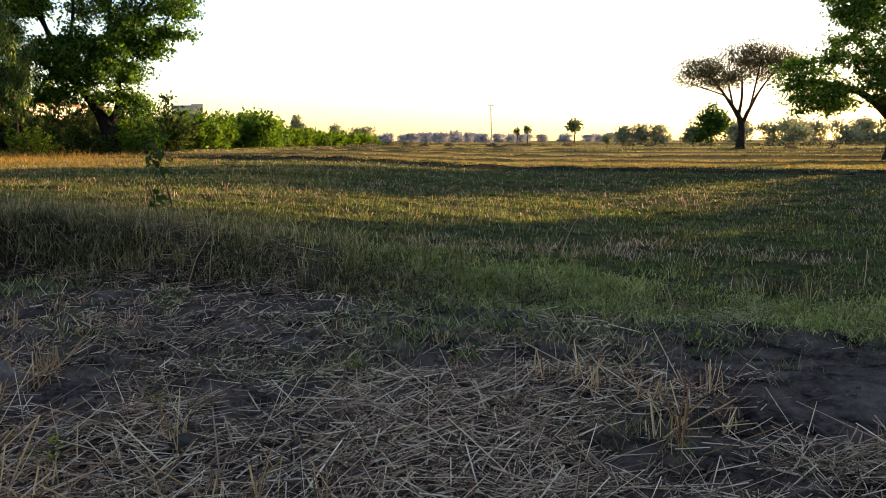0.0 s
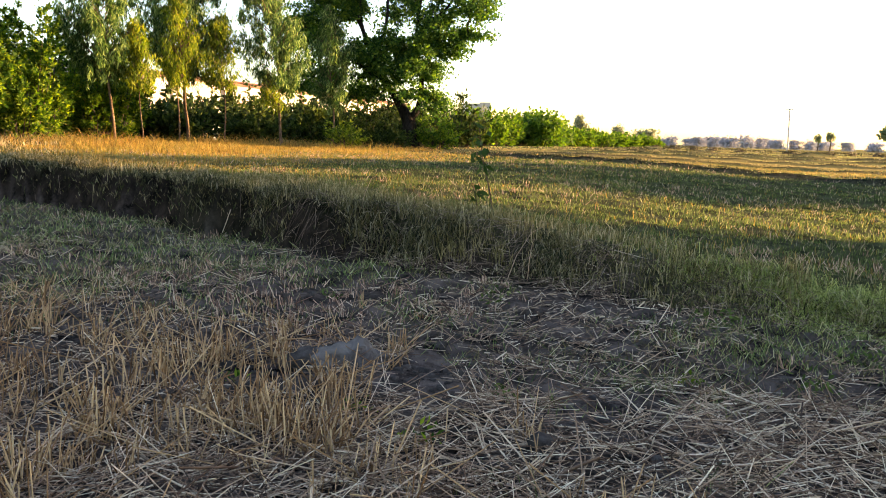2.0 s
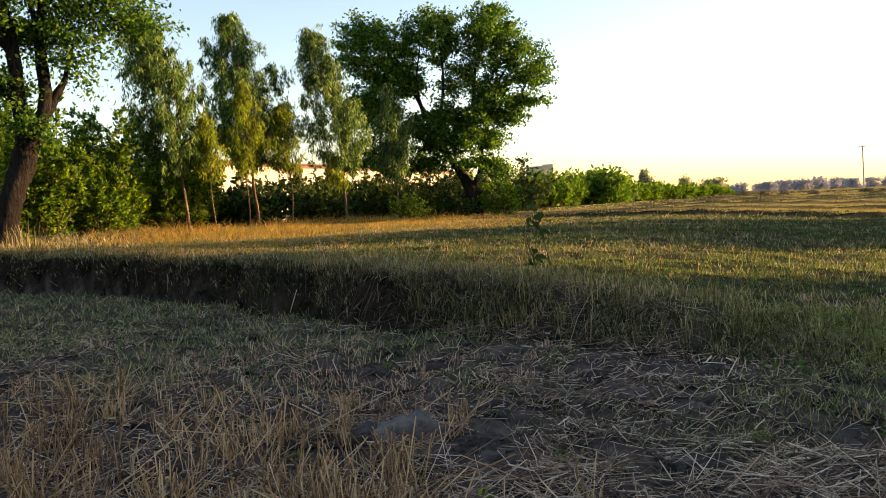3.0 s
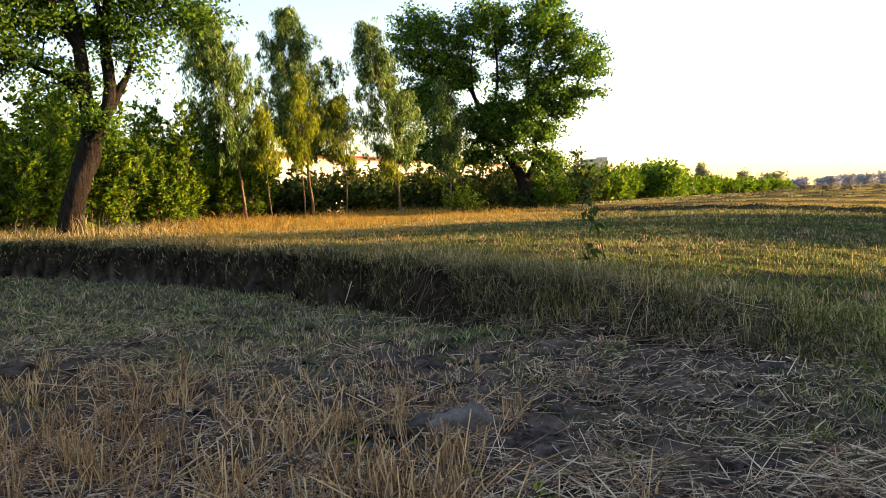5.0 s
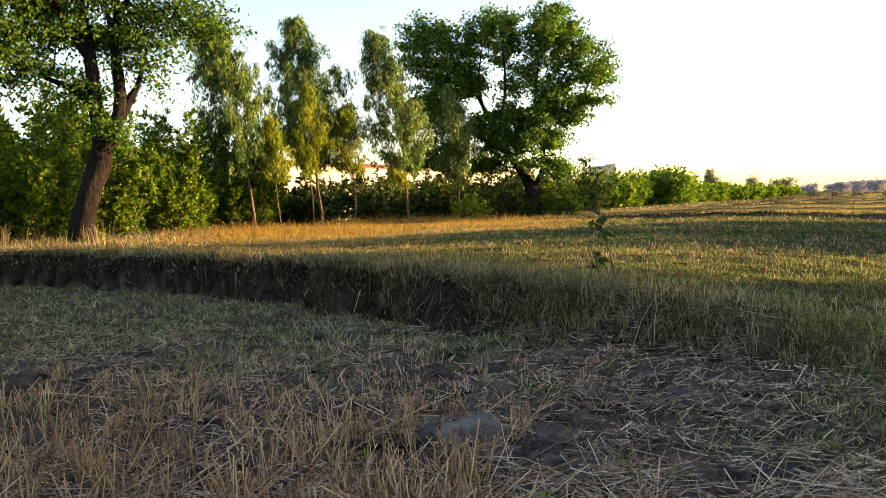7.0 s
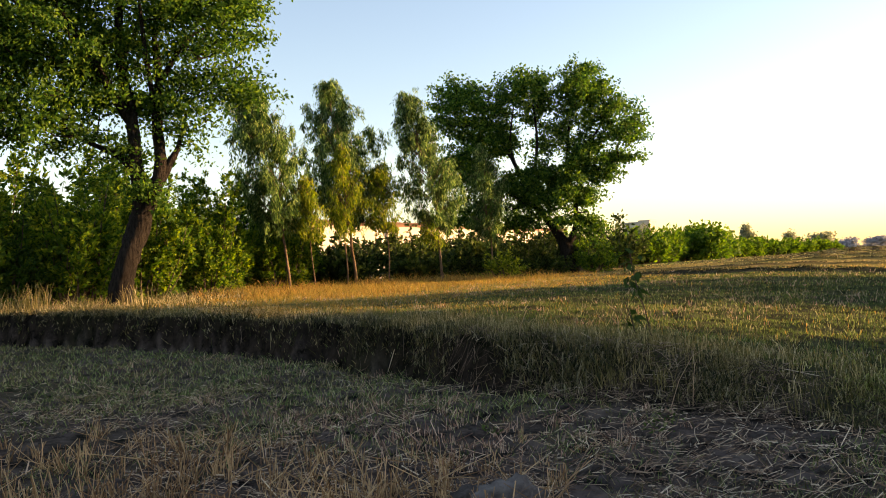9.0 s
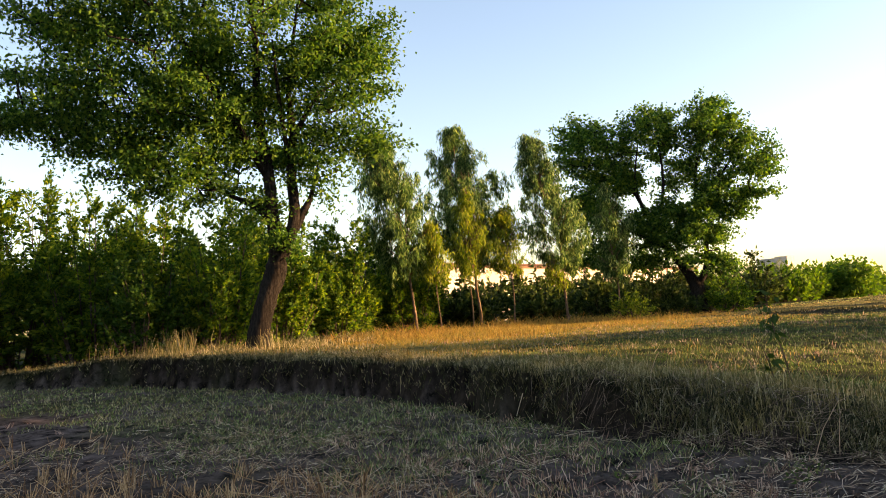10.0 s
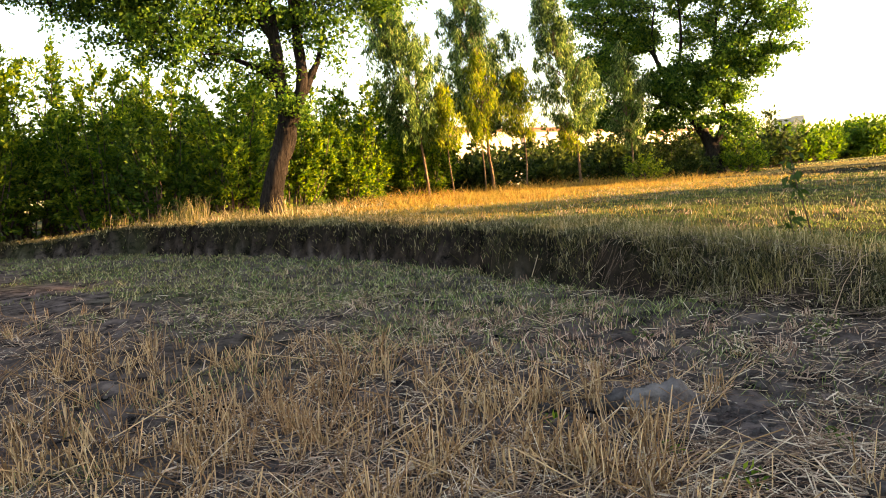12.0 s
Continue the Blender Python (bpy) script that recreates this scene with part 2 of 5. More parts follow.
def soil_material():
    """Bare grey-brown earth that goes over into weedy and straw-covered field by the mesh's own zones."""
    m, nt, bsdf = nodes_of("earth")
    big, mid, fine = noise_tex(nt, 0.5, 4), noise_tex(nt, 4.0, 6, 0.7), noise_tex(nt, 45.0, 5, 0.7)
    earth = mixed(nt, ramp(nt, mid, [(0.38, (0, 0, 0)), (0.68, (1, 1, 1))]), (0.009, 0.007, 0.0062), (0.265, 0.205, 0.178))
    earth = mixed(nt, ramp(nt, fine, [(0.50, (0, 0, 0)), (0.75, (0.7, 0.7, 0.7))]), earth, (0.235, 0.184, 0.164))
    earth = mixed(nt, ramp(nt, big, [(0.4, (0, 0, 0)), (0.7, (0.45, 0.45, 0.45))]), earth, (0.06, 0.048, 0.038))
    streak = nt.nodes.new("ShaderNodeMapping")
    streak.inputs["Scale"].default_value = (0.12, 1.0, 1.0)
    tc = nt.nodes.new("ShaderNodeTexCoord")
    nt.links.new(tc.outputs["Object"], streak.inputs["Vector"])
    rows = noise_tex(nt, 0.45, 5, 0.7, streak.outputs["Vector"])
    green = mixed(nt, ramp(nt, mid, [(0.3, (0, 0, 0)), (0.7, (1, 1, 1))]), (0.020, 0.028, 0.011), (0.085, 0.108, 0.036))
    dry = mixed(nt, ramp(nt, rows, [(0.35, (0, 0, 0)), (0.6, (1, 1, 1))]), (0.18, 0.18, 0.055), (0.40, 0.29, 0.105))
    att_g, att_d = nt.nodes.new("ShaderNodeAttribute"), nt.nodes.new("ShaderNodeAttribute")
    att_g.attribute_name, att_d.attribute_name = "weeds", "straw"
    # Mask that paints shade on the bank and ridges as near-black earth.
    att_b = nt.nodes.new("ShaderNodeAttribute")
    att_b.attribute_name = "earth_shade"
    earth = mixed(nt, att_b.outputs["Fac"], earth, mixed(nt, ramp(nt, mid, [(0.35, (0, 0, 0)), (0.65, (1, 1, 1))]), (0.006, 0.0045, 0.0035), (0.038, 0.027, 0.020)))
    col = mixed(nt, att_g.outputs["Fac"], earth, green)
    col = mixed(nt, att_d.outputs["Fac"], col, dry)
    nt.links.new(col, bsdf.inputs["Base Color"])
    bsdf.inputs["Roughness"].default_value = 0.95
    bsdf.inputs["Specular IOR Level"].default_value = 0.0
    add = nt.nodes.new("ShaderNodeMath")
    nt.links.new(mid, add.inputs[0])
    nt.links.new(fine, add.inputs[1])
    bumped(nt, bsdf, add.outputs[0], 1.0, 0.06)
    return m


SOIL = soil_material()


def plain(name, base, other, scale, rough=0.85, bump=0.2):
    m, nt, bsdf = nodes_of(name)
    n, n2 = noise_tex(nt, scale, 6, 0.65), noise_tex(nt, scale * 9, 4, 0.6)
    col = mixed(nt, ramp(nt, n, [(0.35, (0, 0, 0)), (0.7, (1, 1, 1))]), base, other)
    col = mixed(nt, ramp(nt, n2, [(0.4, (0, 0, 0)), (0.8, (0.35, 0.35, 0.35))]), col, tuple(0.7 * c for c in base))
    nt.links.new(col, bsdf.inputs["Base Color"])
    bsdf.inputs["Roughness"].default_value = rough
    bsdf.inputs["Specular IOR Level"].default_value = 0.1
    bumped(nt, bsdf, n2, bump, 0.02)
    return m


WALL_CREAM = plain("limewash", (0.60, 0.51, 0.41), (0.50, 0.41, 0.32), 0.6)
ROOF_RUST = plain("rusty_sheet", (0.13, 0.065, 0.045), (0.22, 0.12, 0.085), 0.8, 0.7)
CONCRETE = plain("concrete", (0.50, 0.45, 0.41), (0.42, 0.38, 0.35), 0.7)
PLASTER = plain("tan_plaster", (0.58, 0.48, 0.38), (0.48, 0.40, 0.32), 0.5)
DARK_VOID = plain("dark_opening", (0.03, 0.03, 0.03), (0.05, 0.045, 0.04), 1.0)
PALE_CLOD = plain("pale_clod", (0.22, 0.19, 0.175), (0.06, 0.05, 0.046), 7.0, 1.0, 1.0)
CLOD = plain("dry_clod", (0.13, 0.108, 0.096), (0.035, 0.029, 0.026), 9.0, 1.0, 1.0)
PALE_METAL = plain("galvanised_steel", (0.42, 0.42, 0.42), (0.33, 0.33, 0.33), 3.0, 0.5)


# ---------------------------------------------------------------- mesh helpers
def quads_mesh(name, verts, quads, mat, flat=True):
    me = bpy.data.meshes.new(name)
    v, q = np.ascontiguousarray(verts, np.float32), np.ascontiguousarray(quads, np.int32)
    me.vertices.add(len(v))
    me.vertices.foreach_set("co", v.ravel())
    me.loops.add(q.size)
    me.loops.foreach_set("vertex_index", q.ravel())
    me.polygons.add(len(q))
    me.polygons.foreach_set("loop_start", np.arange(0, q.size, 4, dtype=np.int32))
    me.polygons.foreach_set("loop_total", np.full(len(q), 4, np.int32))
    if not flat:
        me.polygons.foreach_set("use_smooth", np.ones(len(q), bool))
    me.update(calc_edges=True)
    me.validate()
    me.materials.append(mat)
    return me


def part(name, me, parent, label=""):
    ob = new(name, me)
    ob.parent = parent
    return tagged(ob, label) if label else ob


def thing(name, x, y, z, label, category, group="", kind=""):
    ob = new(name)
    ob.empty_display_size = 0.2
    ob.location = (x, y, z)
    return tagged(ob, label, category, group, kind)


def bm_mesh(name, bm, mat, smoothed=False):
    me = bpy.data.meshes.new(name)
    bm.normal_update()
    bm.to_mesh(me)
    bm.free()
    me.materials.append(mat)
    if smoothed:
        me.polygons.foreach_set("use_smooth", np.ones(len(me.polygons), bool))
    return me


def add_box(bm, c, s, rz=0.0):
    m = Matrix.Translation(c) @ Matrix.Rotation(rz, 4, "Z") @ Matrix.Diagonal((*s, 1))
    return bmesh.ops.create_cube(bm, size=1.0, matrix=m)["verts"]


class Tubes:
    """Tapered branches, gathered into one mesh."""

    def __init__(self, sides=6):
        self.v, self.q, self.n, self.sides = [], [], 0, sides

    def add(self, pts, radii, sides=None, knobs=0.0):
        s = sides or self.sides
        pts = np.asarray(pts, float)
        ang = np.arange(s) * 2 * np.pi / s
        for i, p in enumerate(pts):
            t = pts[min(i + 1, len(pts) - 1)] - pts[max(i - 1, 0)]
            t = t / (np.linalg.norm(t) + 1e-9)
            a = np.cross(t, (0.31, 0.95, 0.05))
            a /= np.linalg.norm(a) + 1e-9
            b = np.cross(t, a)
            r = radii[i] * (1 + knobs * R.uniform(-1, 1, s))[:, None]
            self.v.append(p + r * (np.cos(ang)[:, None] * a + np.sin(ang)[:, None] * b))
            if i:
                o, w = self.n + (i - 1) * s, self.n + i * s
                k = np.arange(s)
                self.q.append(np.stack([o + k, o + (k + 1) % s, w + (k + 1) % s, w + k], 1))
        self.n += len(pts) * s

    def mesh(self, name, mat):
        return quads_mesh(name, np.concatenate(self.v), np.concatenate(self.q), mat, False)


def curve_pts(ctrl, n):
    """A smooth line through control points of (x, y, z, radius)."""
    c = np.asarray(ctrl, float)
    t = np.linspace(0, len(c) - 1, n)
    i = np.clip(np.floor(t).astype(int), 0, len(c) - 2)
    f = (t - i)[:, None]
    p0, p1, p2, p3 = c[np.maximum(i - 1, 0)], c[i], c[i + 1], c[np.minimum(i + 2, len(c) - 1)]
    out = 0.5 * (2 * p1 + (p2 - p0) * f + (2 * p0 - 5 * p1 + 4 * p2 - p3) * f ** 2 + (3 * p1 - p0 - 3 * p2 + p3) * f ** 3)
    return out[:, :3], np.maximum(out[:, 3], 0.004)


def leaf_quads(centres, length, width, droop=0.0, rng=R, way=None):
    """Kite-shaped leaves at the centres, turned at random or loosely along a way; droop 1 lets them hang."""
    n = len(centres)
    d = rng.normal(size=(n, 3))
    d[:, 2] = d[:, 2] * (1 - 0.6 * droop) - 1.6 * droop - 0.25
    if way is not None:
        d = d * 0.55 + way * 1.3
    d /= np.linalg.norm(d, axis=1)[:, None]
    s = np.cross(d, rng.normal(size=(n, 3)))
    s /= np.linalg.norm(s, axis=1)[:, None] + 1e-9
    nrm = np.cross(d, s)
    ln = length * rng.uniform(0.6, 1.25, n)[:, None]
    wd = width * rng.uniform(0.7, 1.2, n)[:, None]
    a = centres
    b = a + d * ln * 0.45 + s * wd * 0.5 + nrm * wd * 0.15
    c = a + d * ln - nrm * ln * 0.12
    e = a + d * ln * 0.45 - s * wd * 0.5 + nrm * wd * 0.15
    v = np.stack([a, b, c, e], 1).reshape(-1, 3)
    return v, np.arange(4 * n).reshape(-1, 4)


def in_blobs(blobs, n, rng, hollow=0.4):
    """Points in ellipsoids (x, y, z, rx, ry, rz), thicker towards their skins."""
    vol = np.array([b[3] * b[4] * b[5] for b in blobs]) ** 0.6
    k = rng.choice(len(blobs), n, p=vol / vol.sum())
    d = rng.normal(size=(n, 3))
    d /= np.linalg.norm(d, axis=1)[:, None]
    r = (hollow + (1 - hollow) * rng.random(n) ** 0.7)[:, None]
    b = np.array(blobs)[k]
    return b[:, :3] + d * r * b[:, 3:]


def grow(tubes, nodes, clusters, r0, tip, rng, sides=4):
    """Branches from the skeleton's nodes out to each cluster of leaves, each a new foothold for the next."""
    nodes = [np.array(p, float) for p in nodes]
    arr = np.array(nodes)
    order = np.argsort(np.min(np.linalg.norm(clusters[:, None] - arr[None], axis=2), axis=1))
    for i in order:
        c = clusters[i]
        off = c - arr
        cost = np.linalg.norm(off, axis=1) + 0.7 * np.maximum(-off[:, 2] + 0.1, 0)
        a = arr[np.argmin(cost)]
        ln = np.linalg.norm(c - a)
        if ln < 0.05:
            continue
        mid = (a + c) / 2 + np.array([0, 0, -0.06 * ln]) + rng.normal(size=3) * 0.07 * ln
        q3 = a * 0.25 + c * 0.75 + rng.normal(size=3) * 0.05 * ln
        r = np.clip(r0 * ln ** 0.7, tip * 1.5, r0 * 1.6)
        tubes.add([a, mid, q3, c], [r, r * 0.7, r * 0.45, tip], sides)
        arr = np.vstack([arr, mid[None], q3[None]])


def broad_tree(name, x, y, label, limbs, blobs, clusters, leaves, leaf, mats, seed, spread=0.32, turn=0.0, twig=0.035, droop=0.15, category="tree", group="", scale=1.0):
    """A tree from limbs (control lines) and the masses of its crown, in metres from its foot times the scale, turned about z."""
    rng = np.random.default_rng(seed)
    z = float(height(x, y)) - 0.04
    root = thing(name, x, y, z, label, category, group)
    ct, st = math.cos(turn), math.sin(turn)
    rot = np.array([[ct, -st, 0], [st, ct, 0], [0, 0, 1.0]])
    tubes, nodes = Tubes(8), []
    for k, ctrl in enumerate(limbs):
        c = np.array(ctrl, float) * scale
        c[:, :3] = c[:, :3] @ rot.T
        p, r = curve_pts(c, 6 * len(c))
        r = r * (1 + (0.3 * np.exp(-np.arange(len(r)) / 2.2) if k == 0 else 0))
        tubes.add(p, r, 14 if k == 0 else 8, 0.10 if k < 3 else 0.05)
        nodes += list(p[len(p) // 2 if k == 0 else 2::2])
    part("trunk", tubes.mesh("trunk", mats[0]), root)
    pts = in_blobs([tuple(v * scale for v in b) for b in blobs], clusters, rng)
    pts = pts @ rot.T
    twigs = Tubes(4)
    grow(twigs, nodes, pts, twig, 0.006, rng)
    tagged(part("branch", twigs.mesh("branch", mats[0]), root), kind="stuff")
    per = rng.dirichlet(np.full(clusters, 3.0)) * leaves
    idx = np.repeat(np.arange(clusters), np.maximum(per.astype(int), 3))
    way = pts - np.mean(pts, axis=0) * np.array([1, 1, 0.75]) + rng.normal(size=pts.shape) * 1.2
    way[:, 2] *= 0.55
    way /= np.linalg.norm(way, axis=1)[:, None]
    along = np.clip(rng.normal(size=(len(idx), 1)), -1.8, 1.6) * spread * 1.4
    off = way[idx] * along + rng.normal(size=(len(idx), 3)) * spread * np.array([0.55, 0.55, 0.42])
    off[:, 2] -= 0.25 * along[:, 0] ** 2
    v, q = leaf_quads(pts[idx] + off, leaf[0], leaf[1], droop, rng)
    tagged(part("crown", quads_mesh("crown", v, q, mats[1]), root), kind="stuff")
    return root


def blades(x, y, z, tall, width, lean, rng=R, bend=0.5, face=None):
    """Grass blades: two bent quads each, from the ground up."""
    n = len(x)
    a = rng.uniform(0, 2 * np.pi, n) if face is None else face
    side = np.stack([np.cos(a), np.sin(a), np.zeros(n)], 1)
    b = rng.uniform(0, 2 * np.pi, n)
    out = np.stack([np.cos(b), np.sin(b), np.zeros(n)], 1) * (lean * rng.uniform(0.1, 1.0, n))[:, None]
    h = tall[:, None] if hasattr(tall, "__len__") else np.full((n, 1), tall)
    w = width[:, None] if hasattr(width, "__len__") else np.full((n, 1), width)
    base = np.stack([x, y, z - 0.01], 1)
    up = np.array([0, 0, 1.0])
    mid = base + h * (0.55 * up + 0.35 * out)
    tip = base + h * ((1 - 0.3 * bend * lean) * up + (0.7 + 0.5 * bend) * out)
    v = np.stack([base - side * w / 2, base + side * w / 2, mid + side * w * 0.4, mid - side * w * 0.4,
                  tip + side * w * 0.12, tip - side * w * 0.12], 1).reshape(-1, 3)
    o = np.arange(n)[:, None] * 6
    q = np.concatenate([o + np.array([[0, 1, 2, 3]]), o + np.array([[3, 2, 4, 5]])])
    return v, q


def short_blades(x, y, z, tall, width, lean, rng=R):
    """Short grass: one tapered, leaning quad a blade."""
    n = len(x)
    a, b = rng.uniform(0, 2 * np.pi, n), rng.uniform(0, 2 * np.pi, n)
    side = np.stack([np.cos(a), np.sin(a), np.zeros(n)], 1) * np.broadcast_to(width, n)[:, None] * 0.5
    out = np.stack([np.cos(b), np.sin(b), np.zeros(n)], 1) * (lean * rng.uniform(0.1, 1.0, n))[:, None] + np.array([0, 0, 1.0])
    base = np.stack([x, y, z - 0.008], 1)
    tip = base + out * np.broadcast_to(tall, n)[:, None]
    v = np.stack([base - side, base + side, tip + side * 0.3, tip - side * 0.3], 1).reshape(-1, 3)
    return v, np.arange(4 * n).reshape(-1, 4)


def stalks(base, tip, r):
    """Straws: three-sided prisms from base to tip."""
    d = tip - base
    d = d / (np.linalg.norm(d, axis=1)[:, None] + 1e-9)
    a = np.cross(d, np.tile([0.3, 0.2, 0.93], (len(d), 1)))
    a /= np.linalg.norm(a, axis=1)[:, None] + 1e-9
    b = np.cross(d, a)
    r = np.broadcast_to(r, len(d))[:, None]
    rt = r * 0.8
    v = []
    for p, rr in ((base, r), (tip, rt)):
        for k in range(3):
            t = 2 * math.pi * k / 3
            v.append(p + rr * (math.cos(t) * a + math.sin(t) * b))
    v = np.stack(v, 1).reshape(-1, 3)
    o = np.arange(len(d))[:, None] * 6
    q = np.concatenate([o + np.array([[k, (k + 1) % 3, 3 + (k + 1) % 3, 3 + k]]) for k in range(3)])
    return v, q


def stuff(name, vq, mat, label, category):
    return tagged(new(name, quads_mesh(name, *vq, mat)), label, category, kind="stuff")


def scatter_polar(n, r0, r1, a0, a1, power=1.0, rng=R):
    """Points round the walk: degrees from +y towards +x, thinning outwards by the power."""
    u = rng.random(n)
    r = r0 * (r1 / r0) ** (u ** power)
    a = np.radians(rng.uniform(a0, a1, n))
    return r * np.sin(a), r * np.cos(a)


# ---------------------------------------------------------------- the ground
def build_ground():
    front = np.radians(np.arange(-78, 50.01, 0.36))
    back = np.radians(np.arange(54, 282, 4.0))
    az = np.concatenate([front, back])
    rings = [0.25, 0.6, 1.0]
    while rings[-1] < 75:
        rings.append(rings[-1] * 1.022)
    while rings[-1] < 4500:
        rings.append(rings[-1] * 1.09)
    rings = np.array(rings)
    rr, aa = np.meshgrid(rings, az, indexing="ij")
    x, y = rr * np.sin(aa), rr * np.cos(aa)
    v = np.stack([x, y, height(x, y)], 2).reshape(-1, 3)
    nr, na = len(rings), len(az)
    i, j = np.meshgrid(np.arange(nr - 1), np.arange(na), indexing="ij")
    q = np.stack([i * na + j, (i + 1) * na + j, (i + 1) * na + (j + 1) % na, i * na + (j + 1) % na], 2).reshape(-1, 4)
    centre = len(v)
    v = np.vstack([v, [[0, 0, float(height(0, 0))]]])
    me = quads_mesh("ground", v, q[:, ::-1], SOIL, False)
    bm = bmesh.new()
    bm.from_mesh(me)
    bm.verts.ensure_lookup_table()
    for k in range(na):
        bm.faces.new((bm.verts[centre], bm.verts[(k + 1) % na], bm.verts[k]))
    bm.to_mesh(me)
    bm.free()
    co = np.empty(len(me.vertices) * 3, np.float32)
    me.vertices.foreach_get("co", co)
    x, y = co[0::3].astype(float), co[1::3].astype(float)
    d = bank_distance(x, y)
    weeds = smooth(d, 0.12, 0.5) * (0.72 + 0.2 * value_noise(x, y, 0.8, 24)) + 0.45 * smooth(value_noise(x, y, 1.3, 21), 0.1, 0.7) * (1 - smooth(d, 0.0, 0.3)) * smooth(-x, 3, 9)
    far_line = y + 0.3 * x
    dry = smooth(far_line, 26.0, 27.5) * smooth(x, -16, -9) * (0.75 + 0.25 * value_noise(x, y, 11, 22))
    # Dry ground by the young trees; its orange also carries the golden sunlight.
    dry = np.maximum(dry, 0.85 * smooth(d, 1.5, 4.0) * smooth(-x, 7, 11) * smooth(x + 0.35 * y, -11.5, -8.5) * (1 - smooth(y, 30, 40)))
    # Bunds: dark mud, with their near-side shade put into the earth colour.
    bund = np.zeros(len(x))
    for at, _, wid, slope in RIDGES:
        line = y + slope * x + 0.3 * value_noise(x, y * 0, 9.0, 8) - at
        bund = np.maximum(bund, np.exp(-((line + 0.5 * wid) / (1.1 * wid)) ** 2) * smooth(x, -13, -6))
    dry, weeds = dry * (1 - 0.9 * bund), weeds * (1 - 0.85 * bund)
    # Dark soil of the bank face, with the shade under its lip painted in.
    earth_shade = np.maximum(0.9 * smooth(d, -0.12, 0.0) * (1 - smooth(d, 0.3, 0.5)) * smooth(-x, -1.0, 2.5), bund)
    for key, val in (("weeds", weeds), ("straw", np.clip(dry, 0, 1)), ("earth_shade", earth_shade)):
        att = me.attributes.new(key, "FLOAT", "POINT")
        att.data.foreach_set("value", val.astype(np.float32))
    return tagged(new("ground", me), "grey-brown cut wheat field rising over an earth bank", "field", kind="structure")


build_ground()

# ---------------------------------------------------------------- straw, stubble and grass
def near_straw():
    """Cut straw lying in loose drifts: long pieces, short broken bits and chaff."""
    for name, count, far, mean, least, thick, cut in (("straw_litter", 52000, 10.0, 0.026, 0.02, (0.0011, 0.0030), -0.38), ("chaff", 26000, 8.0, 0.011, 0.008, (0.0010, 0.0028), -0.45)):
        x, y = scatter_polar(count, 1.5, far, -75, 45, 0.75)
        drift = 1.4 * value_noise(x, y, 0.75, 31) + 1.3 * value_noise(x, y, 0.26, 33) + 0.7 * value_noise(x, y, 2.2, 32) + 0.45 * smooth(-x, -1.0, 1.5) + 0.2 * (1 - smooth(np.hypot(x, y), 2.8, 4.5)) - (0.95 if name == "straw_litter" else 0.45) * smooth(np.hypot(x, y), 3.0, 3.9) * smooth(x, -2.2, -0.6) - (0.5 if name == "straw_litter" else 0.0) * smooth(x, 0.3, 1.0)
        drift = drift - 0.3 * smooth(x, -1.3, -0.4) * smooth(np.hypot(x, y), 2.3, 2.9) - 0.75 * smooth(bank_distance(x, y), -3.2, -1.4) * smooth(-x, 1.2, 2.6)
        keep = (bank_distance(x, y) < 0.1) & (drift + R.uniform(-0.4, 0.4, len(x)) > cut + 0.34)
        x, y = x[keep], y[keep]
        n = len(x)
        close = 1 - smooth(np.hypot(x, y), 2.8, 4.4)
        ln = (R.gamma(3.0, mean, n) + least) * (0.62 + 0.65 * close)
        a = np.where(R.random(n) < 0.15, R.normal(0.3, 0.5, n), R.uniform(0, 2 * np.pi, n))
        base = np.stack([x, y, height(x, y) + R.uniform(0.0, 0.035, n)], 1)
        tx, ty = x + ln * np.cos(a), y + ln * np.sin(a)
        tip = np.stack([tx, ty, height(tx, ty) + R.uniform(0.002, 0.03, n) + ln * np.maximum(R.normal(0.02, 0.36, n), 0)], 1)
        stuff(name, stalks(base, tip, np.minimum(thick[0] + R.gamma(1.4, 0.3 * (thick[1] - thick[0]), n), 2.4 * thick[1])), STRAW if name != "chaff" else CHAFF, "pale cut straw strewn over the bare earth" if name != "chaff" else "short broken bits of straw and chaff on the earth", "straw")


def earth_crumbs():
    """Small crumbs of earth, too many to count, lying on the bare field."""
    x, y = scatter_polar(15000, 1.6, 8.0, -75, 40, 0.75)
    keep = (bank_distance(x, y) < 0.0) & (value_noise(x, y, 0.3, 35) + 0.6 * value_noise(x, y, 1.1, 36) + R.uniform(-0.4, 0.4, len(x)) > -0.1)
    x, y = x[keep], y[keep]
    n = len(x)
    s = R.gamma(1.5, 0.0034, n) + 0.0025
    corner = np.array([[-1, -1, -1], [1, -1, -1], [1, 1, -1], [-1, 1, -1], [-1, -1, 1], [1, -1, 1], [1, 1, 1], [-1, 1, 1]], float)
    v = corner[None] * R.uniform(0.5, 1.1, (n, 8, 3)) * s[:, None, None] * np.array([1.2, 1.0, 0.75])
    a = R.uniform(0, 6.28, n)
    vx = v[:, :, 0] * np.cos(a)[:, None] - v[:, :, 1] * np.sin(a)[:, None]
    vy = v[:, :, 0] * np.sin(a)[:, None] + v[:, :, 1] * np.cos(a)[:, None]
    v = np.stack([vx + x[:, None], vy + y[:, None], v[:, :, 2] + (height(x, y) + s * 0.3)[:, None]], 2).reshape(-1, 3)
    f = np.array([[4, 5, 6, 7], [0, 1, 5, 4], [1, 2, 6, 5], [2, 3, 7, 6], [3, 0, 4, 7]])
    q = (np.arange(n)[:, None, None] * 8 + f[None]).reshape(-1, 4)
    stuff("earth_crumbs", (v, q), CLOD, "dry crumbs of earth scattered over the field", "earth")


